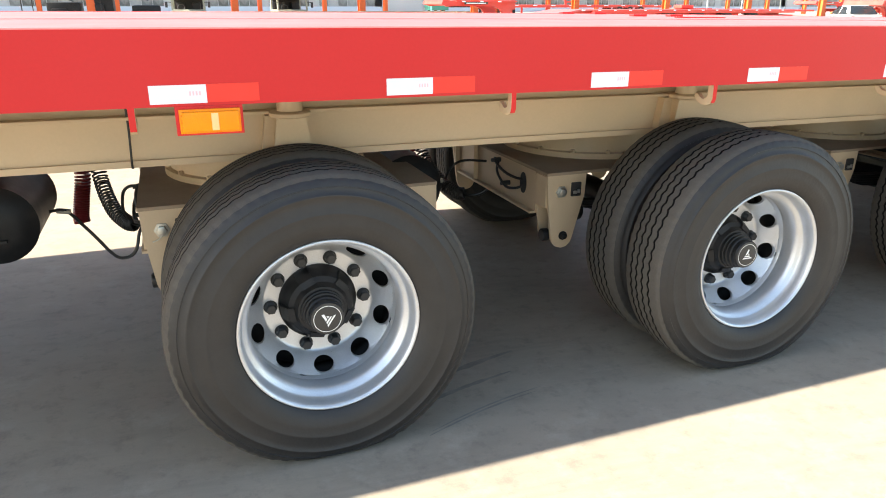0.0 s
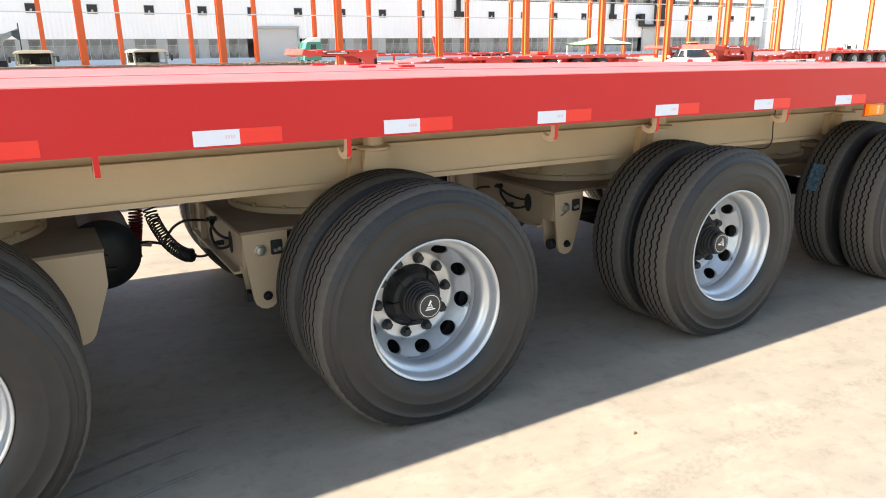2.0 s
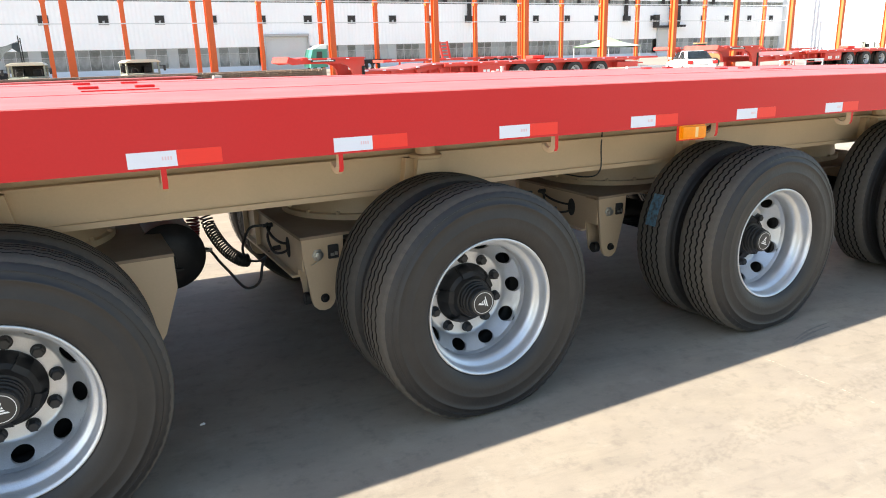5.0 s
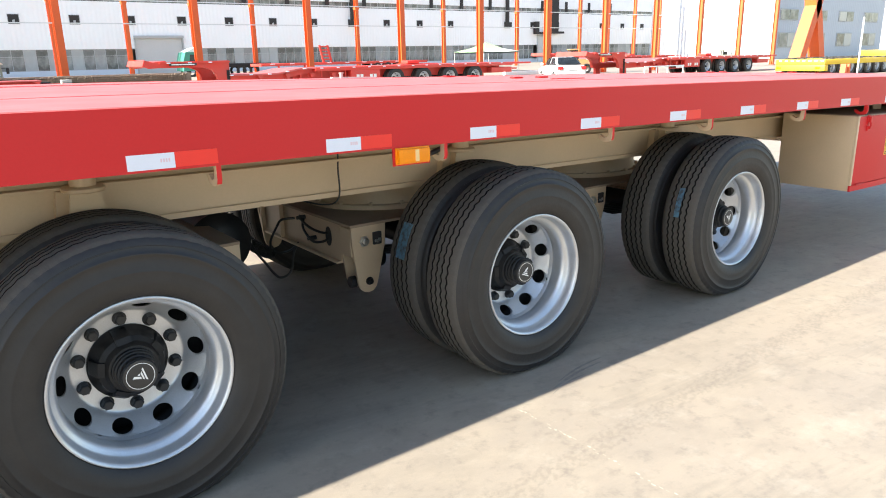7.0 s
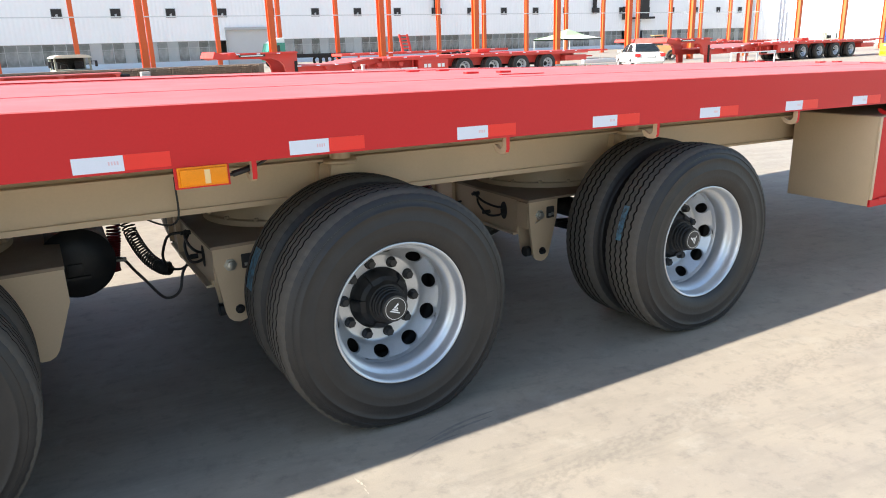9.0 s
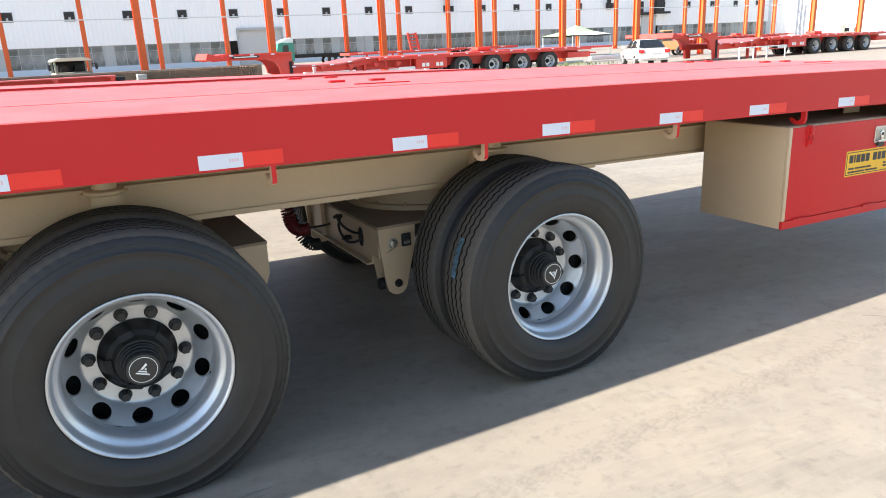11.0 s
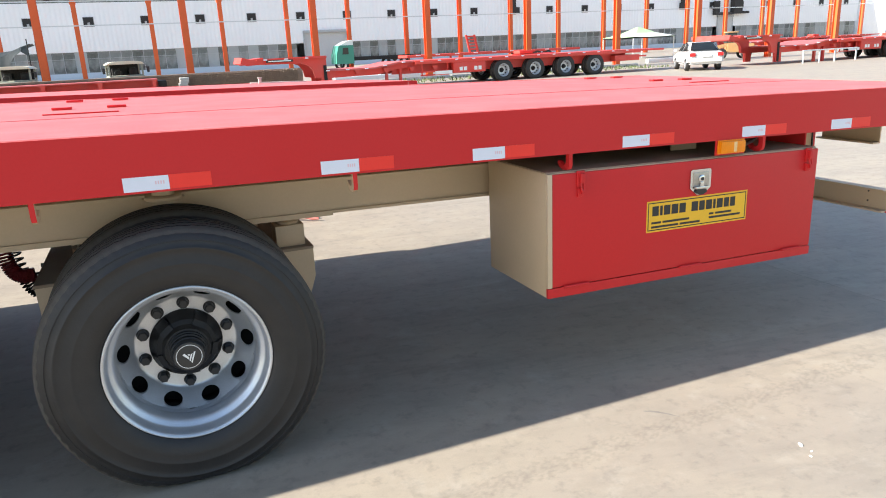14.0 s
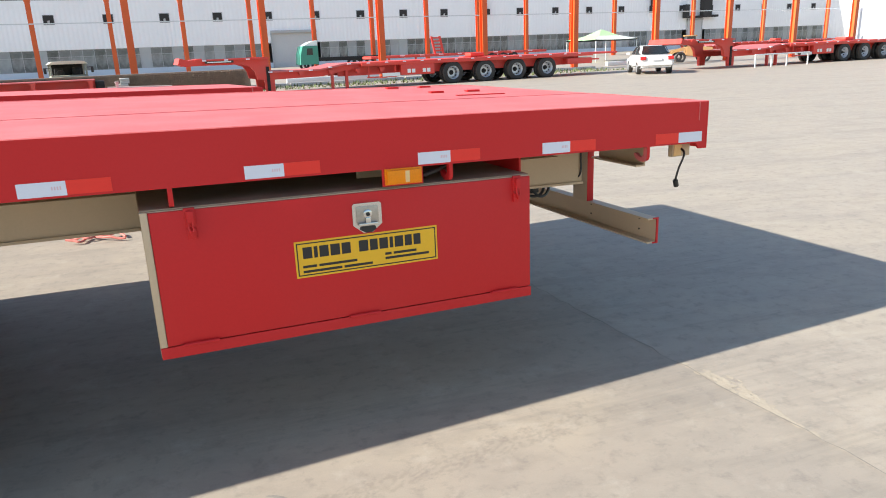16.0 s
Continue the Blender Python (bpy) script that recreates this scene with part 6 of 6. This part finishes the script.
def sedan():
    """Nose towards -x, centre at the origin."""
    c = thing("sedan_car", "white four-door sedan parked on the yard", "car")
    bm = bmn()
    body = [(-2.2, 0.35), (-2.22, 0.6), (-2.05, 0.78), (-1.2, 0.92), (1.45, 0.98), (2.15, 0.94), (2.22, 0.6), (2.15, 0.35), (1.75, 0.3), (-1.75, 0.3)]
    add_prism(bm, body, "xz", -0.86, 0.86)
    bmesh.ops.bevel(bm, geom=bm.edges[:], offset=0.11, segments=3, affect='EDGES', clamp_overlap=True)
    part("body", bm, CAR_WHITE, c)
    bm = bmn()
    lo = [(-1.15, -0.80, 0.92), (1.65, -0.80, 0.96), (1.65, 0.80, 0.96), (-1.15, 0.80, 0.92)]
    hi = [(-0.40, -0.60, 1.42), (0.95, -0.60, 1.43), (0.95, 0.60, 1.43), (-0.40, 0.60, 1.42)]
    L, H = [bm.verts.new(p) for p in lo], [bm.verts.new(p) for p in hi]
    for k in range(4):
        bm.faces.new((L[k], L[(k + 1) % 4], H[(k + 1) % 4], H[k]))
    bm.faces.new(H)
    bm.faces.new(L[::-1])
    bmesh.ops.bevel(bm, geom=bm.edges[:], offset=0.13, segments=4, affect='EDGES', clamp_overlap=True)
    part("cabin", bm, CAR_WHITE, c)

    def pane_on(quad, name, material):
        bm = bmn()
        q = [Vector(p) for p in quad]
        n_ = (q[1] - q[0]).cross(q[2] - q[0]).normalized()
        cen = sum(q, Vector()) / 4
        if n_.dot(cen - Vector((0.2, 0, 1.1))) < 0:
            n_ = -n_
        bm.faces.new([bm.verts.new(cen + (p - cen) * 0.86 + n_ * 0.012) for p in q])
        bmesh.ops.solidify(bm, geom=bm.faces[:], thickness=0.008)
        part(name, bm, material, c)

    pane_on((lo[0], hi[0], hi[3], lo[3]), "windscreen", CAB_DARK)
    pane_on((lo[1], hi[1], hi[2], lo[2]), "rear_window", CAB_DARK)
    for s in (-1, 1):
        pane_on(((-1.0, s * 0.80, 0.94), (-0.38, s * 0.62, 1.40), (0.25, s * 0.62, 1.41), (0.25, s * 0.80, 0.95)), "side_window", CAB_DARK)
        pane_on(((0.28, s * 0.80, 0.95), (0.28, s * 0.62, 1.41), (0.9, s * 0.62, 1.41), (1.45, s * 0.80, 0.96)), "side_window", CAB_DARK)
        bm = bmn()
        add_box(bm, 2.06, 2.24, s * 0.68 - 0.14, s * 0.68 + 0.14, 0.72, 0.9, 0.03)
        part("tail_lamp", bm, TAIL_RED, c)
        bm = bmn()
        add_box(bm, -2.2, -2.0, s * 0.66 - 0.16, s * 0.66 + 0.16, 0.62, 0.74, 0.03)
        part("headlight", bm, TAPE_WHITE, c)
        bm = bmn()
        add_box(bm, -0.95, -0.8, s * 0.97 - 0.09, s * 0.97 + 0.09, 0.96, 1.08, 0.03)
        part("mirror", bm, CAR_WHITE, c)
        for x in (-1.35, 1.35):
            bm = bmn()
            y0, y1 = sorted((s * 0.66, s * 0.88))
            add_lathe(bm, [(y0, 0.2), (y0, 0.29), (y0 + 0.03, 0.31), (y1 - 0.03, 0.31), (y1, 0.29), (y1, 0.2)], 28, "y", (x, 0, 0.31))
            w = part("wheel", bm, RUBBER, c)
            bm = bmn()
            yf = s * 0.885
            add_lathe(bm, [(min(yf, yf - s * 0.02), 0.195), (max(yf, yf - s * 0.02), 0.195)], 20, "y", (x, 0, 0.31))
            part("rim", bm, SILVER, w)
    bm = bmn()
    add_box(bm, 2.2, 2.235, -0.24, 0.24, 0.70, 0.82, 0.005)
    part("number_plate", bm, TAPE_WHITE, c)
    return c


sedan().matrix_basis = pose(35.4, 27.9, 0, 0, 0, -120)

# rough verge with kerbs by the low-bed
bm = bmn()
rnd = random.Random(11)
for i in range(1400):
    x, y = rnd.uniform(15.8, 38), rnd.uniform(32.8, 37.0)
    h, w_ = rnd.uniform(0.04, 0.20), rnd.uniform(0.02, 0.05)
    a = rnd.uniform(0, 3.14)
    p = Vector((x, y, 0))
    d = Vector((math.cos(a), math.sin(a), 0)) * w_
    bm.faces.new((bm.verts.new(p - d), bm.verts.new(p + d), bm.verts.new(p + Vector((rnd.uniform(-0.06, 0.06), rnd.uniform(-0.06, 0.06), h)))))
verge = new("verge_grass", mesh_of("verge_grass", bm, GRASS, smooth=0))
tagged(verge, "sparse dry grass on the yard's verge", "grass", kind="stuff")
for k in range(10):
    bm = bmn()
    add_box(bm, 15.8 + 2.3 * k, 18.0 + 2.3 * k, 37.1, 37.35, 0, 0.16, 0.02)
    kb = structure("kerb", bm, KERB)
for x, y, l in ((18.6, 40.4, 6), (28.4, 41.3, 8), (42.2, 40.4, 7), (22.4, 43.3, 9)):
    bm = bmn()
    add_box(bm, x, x + l, y, y + 0.3, 0, 0.3, 0.02)
    beam = new("stacked_beam", mesh_of("stacked_beam", bm, GALV))
    tagged(beam, "pale steel beam lying on the ground", "beam", "loose steel beams")


# bare red trailer in front of the hall, with a raised ramp
t = thing("ramp_trailer", "red trailer with a raised ladder ramp", "trailer")
bm = bmn()
add_box(bm, 33.2, 54.2, 67.4, 70.2, 0.95, 1.22, 0.02)
part("deck", bm, FAR_RED, t)
for k in range(9):
    bm = bmn()
    add_box(bm, 34.2 + 2.2 * k, 34.7 + 2.2 * k, 67.37, 67.398, 1.12, 1.19)
    part("tape_mark", bm, TAPE_WHITE, t)
for x in (47.2, 48.6, 50.0):
    far_wheel(t, x, 67.5)
    far_wheel(t, x, 70.1, -1)
for x in (35.2, 38.2):
    bm = bmn()
    add_box(bm, x, x + 0.15, 67.7, 67.9, 0, 0.95)
    part("support_leg", bm, FAR_RED, t)
ramp = bmn()
for dx in (0.0, 0.95):
    add_prism(ramp, [(40.40 + dx, 1.2), (40.60 + dx, 1.2), (40.20 + dx, 3.0), (40.00 + dx, 3.0)], "xz", 67.6, 67.75)
for k in range(5):
    add_box(ramp, 40.45 - 0.09 * k, 41.45 - 0.09 * k, 67.62, 67.73, 1.45 + 0.33 * k, 1.6 + 0.33 * k)
part("ladder_ramp", ramp, FAR_RED, t)


# wheel loader working stock by the columns
t = thing("wheel_loader", "dusty brown-orange wheel loader standing in the yard", "loader", at=pose(49.1, 39.6, 0, 0, 0, 150) @ Matrix.Scale(0.72, 4))
bm = bmn()
add_prism(bm, [(-2.3, 0.6), (-2.3, 1.45), (-0.6, 1.6), (0.4, 1.6), (0.4, 0.6)], "xz", -0.75, 0.75)
bmesh.ops.bevel(bm, geom=bm.edges[:], offset=0.06, segments=2, affect='EDGES')
part("body", bm, LOADER, t)
bm = bmn()
add_prism(bm, [(-0.6, 1.6), (0.5, 1.6), (0.35, 2.6), (-0.5, 2.6)], "xz", -0.6, 0.6)
part("cab", bm, CAB_DARK, t)
bm = bmn()
add_box(bm, -0.65, 0.5, -0.7, 0.7, 2.6, 2.72, 0.03)
part("cab_roof", bm, LOADER, t)
for y in (-0.45, 0.45):
    bm = bmn()
    add_prism(bm, [(0.4, 1.2), (0.5, 1.5), (1.7, 1.25), (2.3, 0.55), (2.1, 0.45), (1.55, 1.0)], "xz", y - 0.06, y + 0.06)
    part("lift_arm", bm, LOADER, t)
bm = bmn()
add_prism(bm, [(2.1, 0.1), (2.2, 0.75), (2.35, 0.8), (2.3, 0.2), (3.0, 0.06), (3.0, 0.0), (2.2, 0.0)], "xz", -1.1, 1.1)
part("bucket", bm, FAR_RED, t)
for x in (-1.5, 1.0):
    for y in (-0.8, 0.8):
        part("tyre", FAR_TYRE, None, t, at=pose(x, y, 0.515))
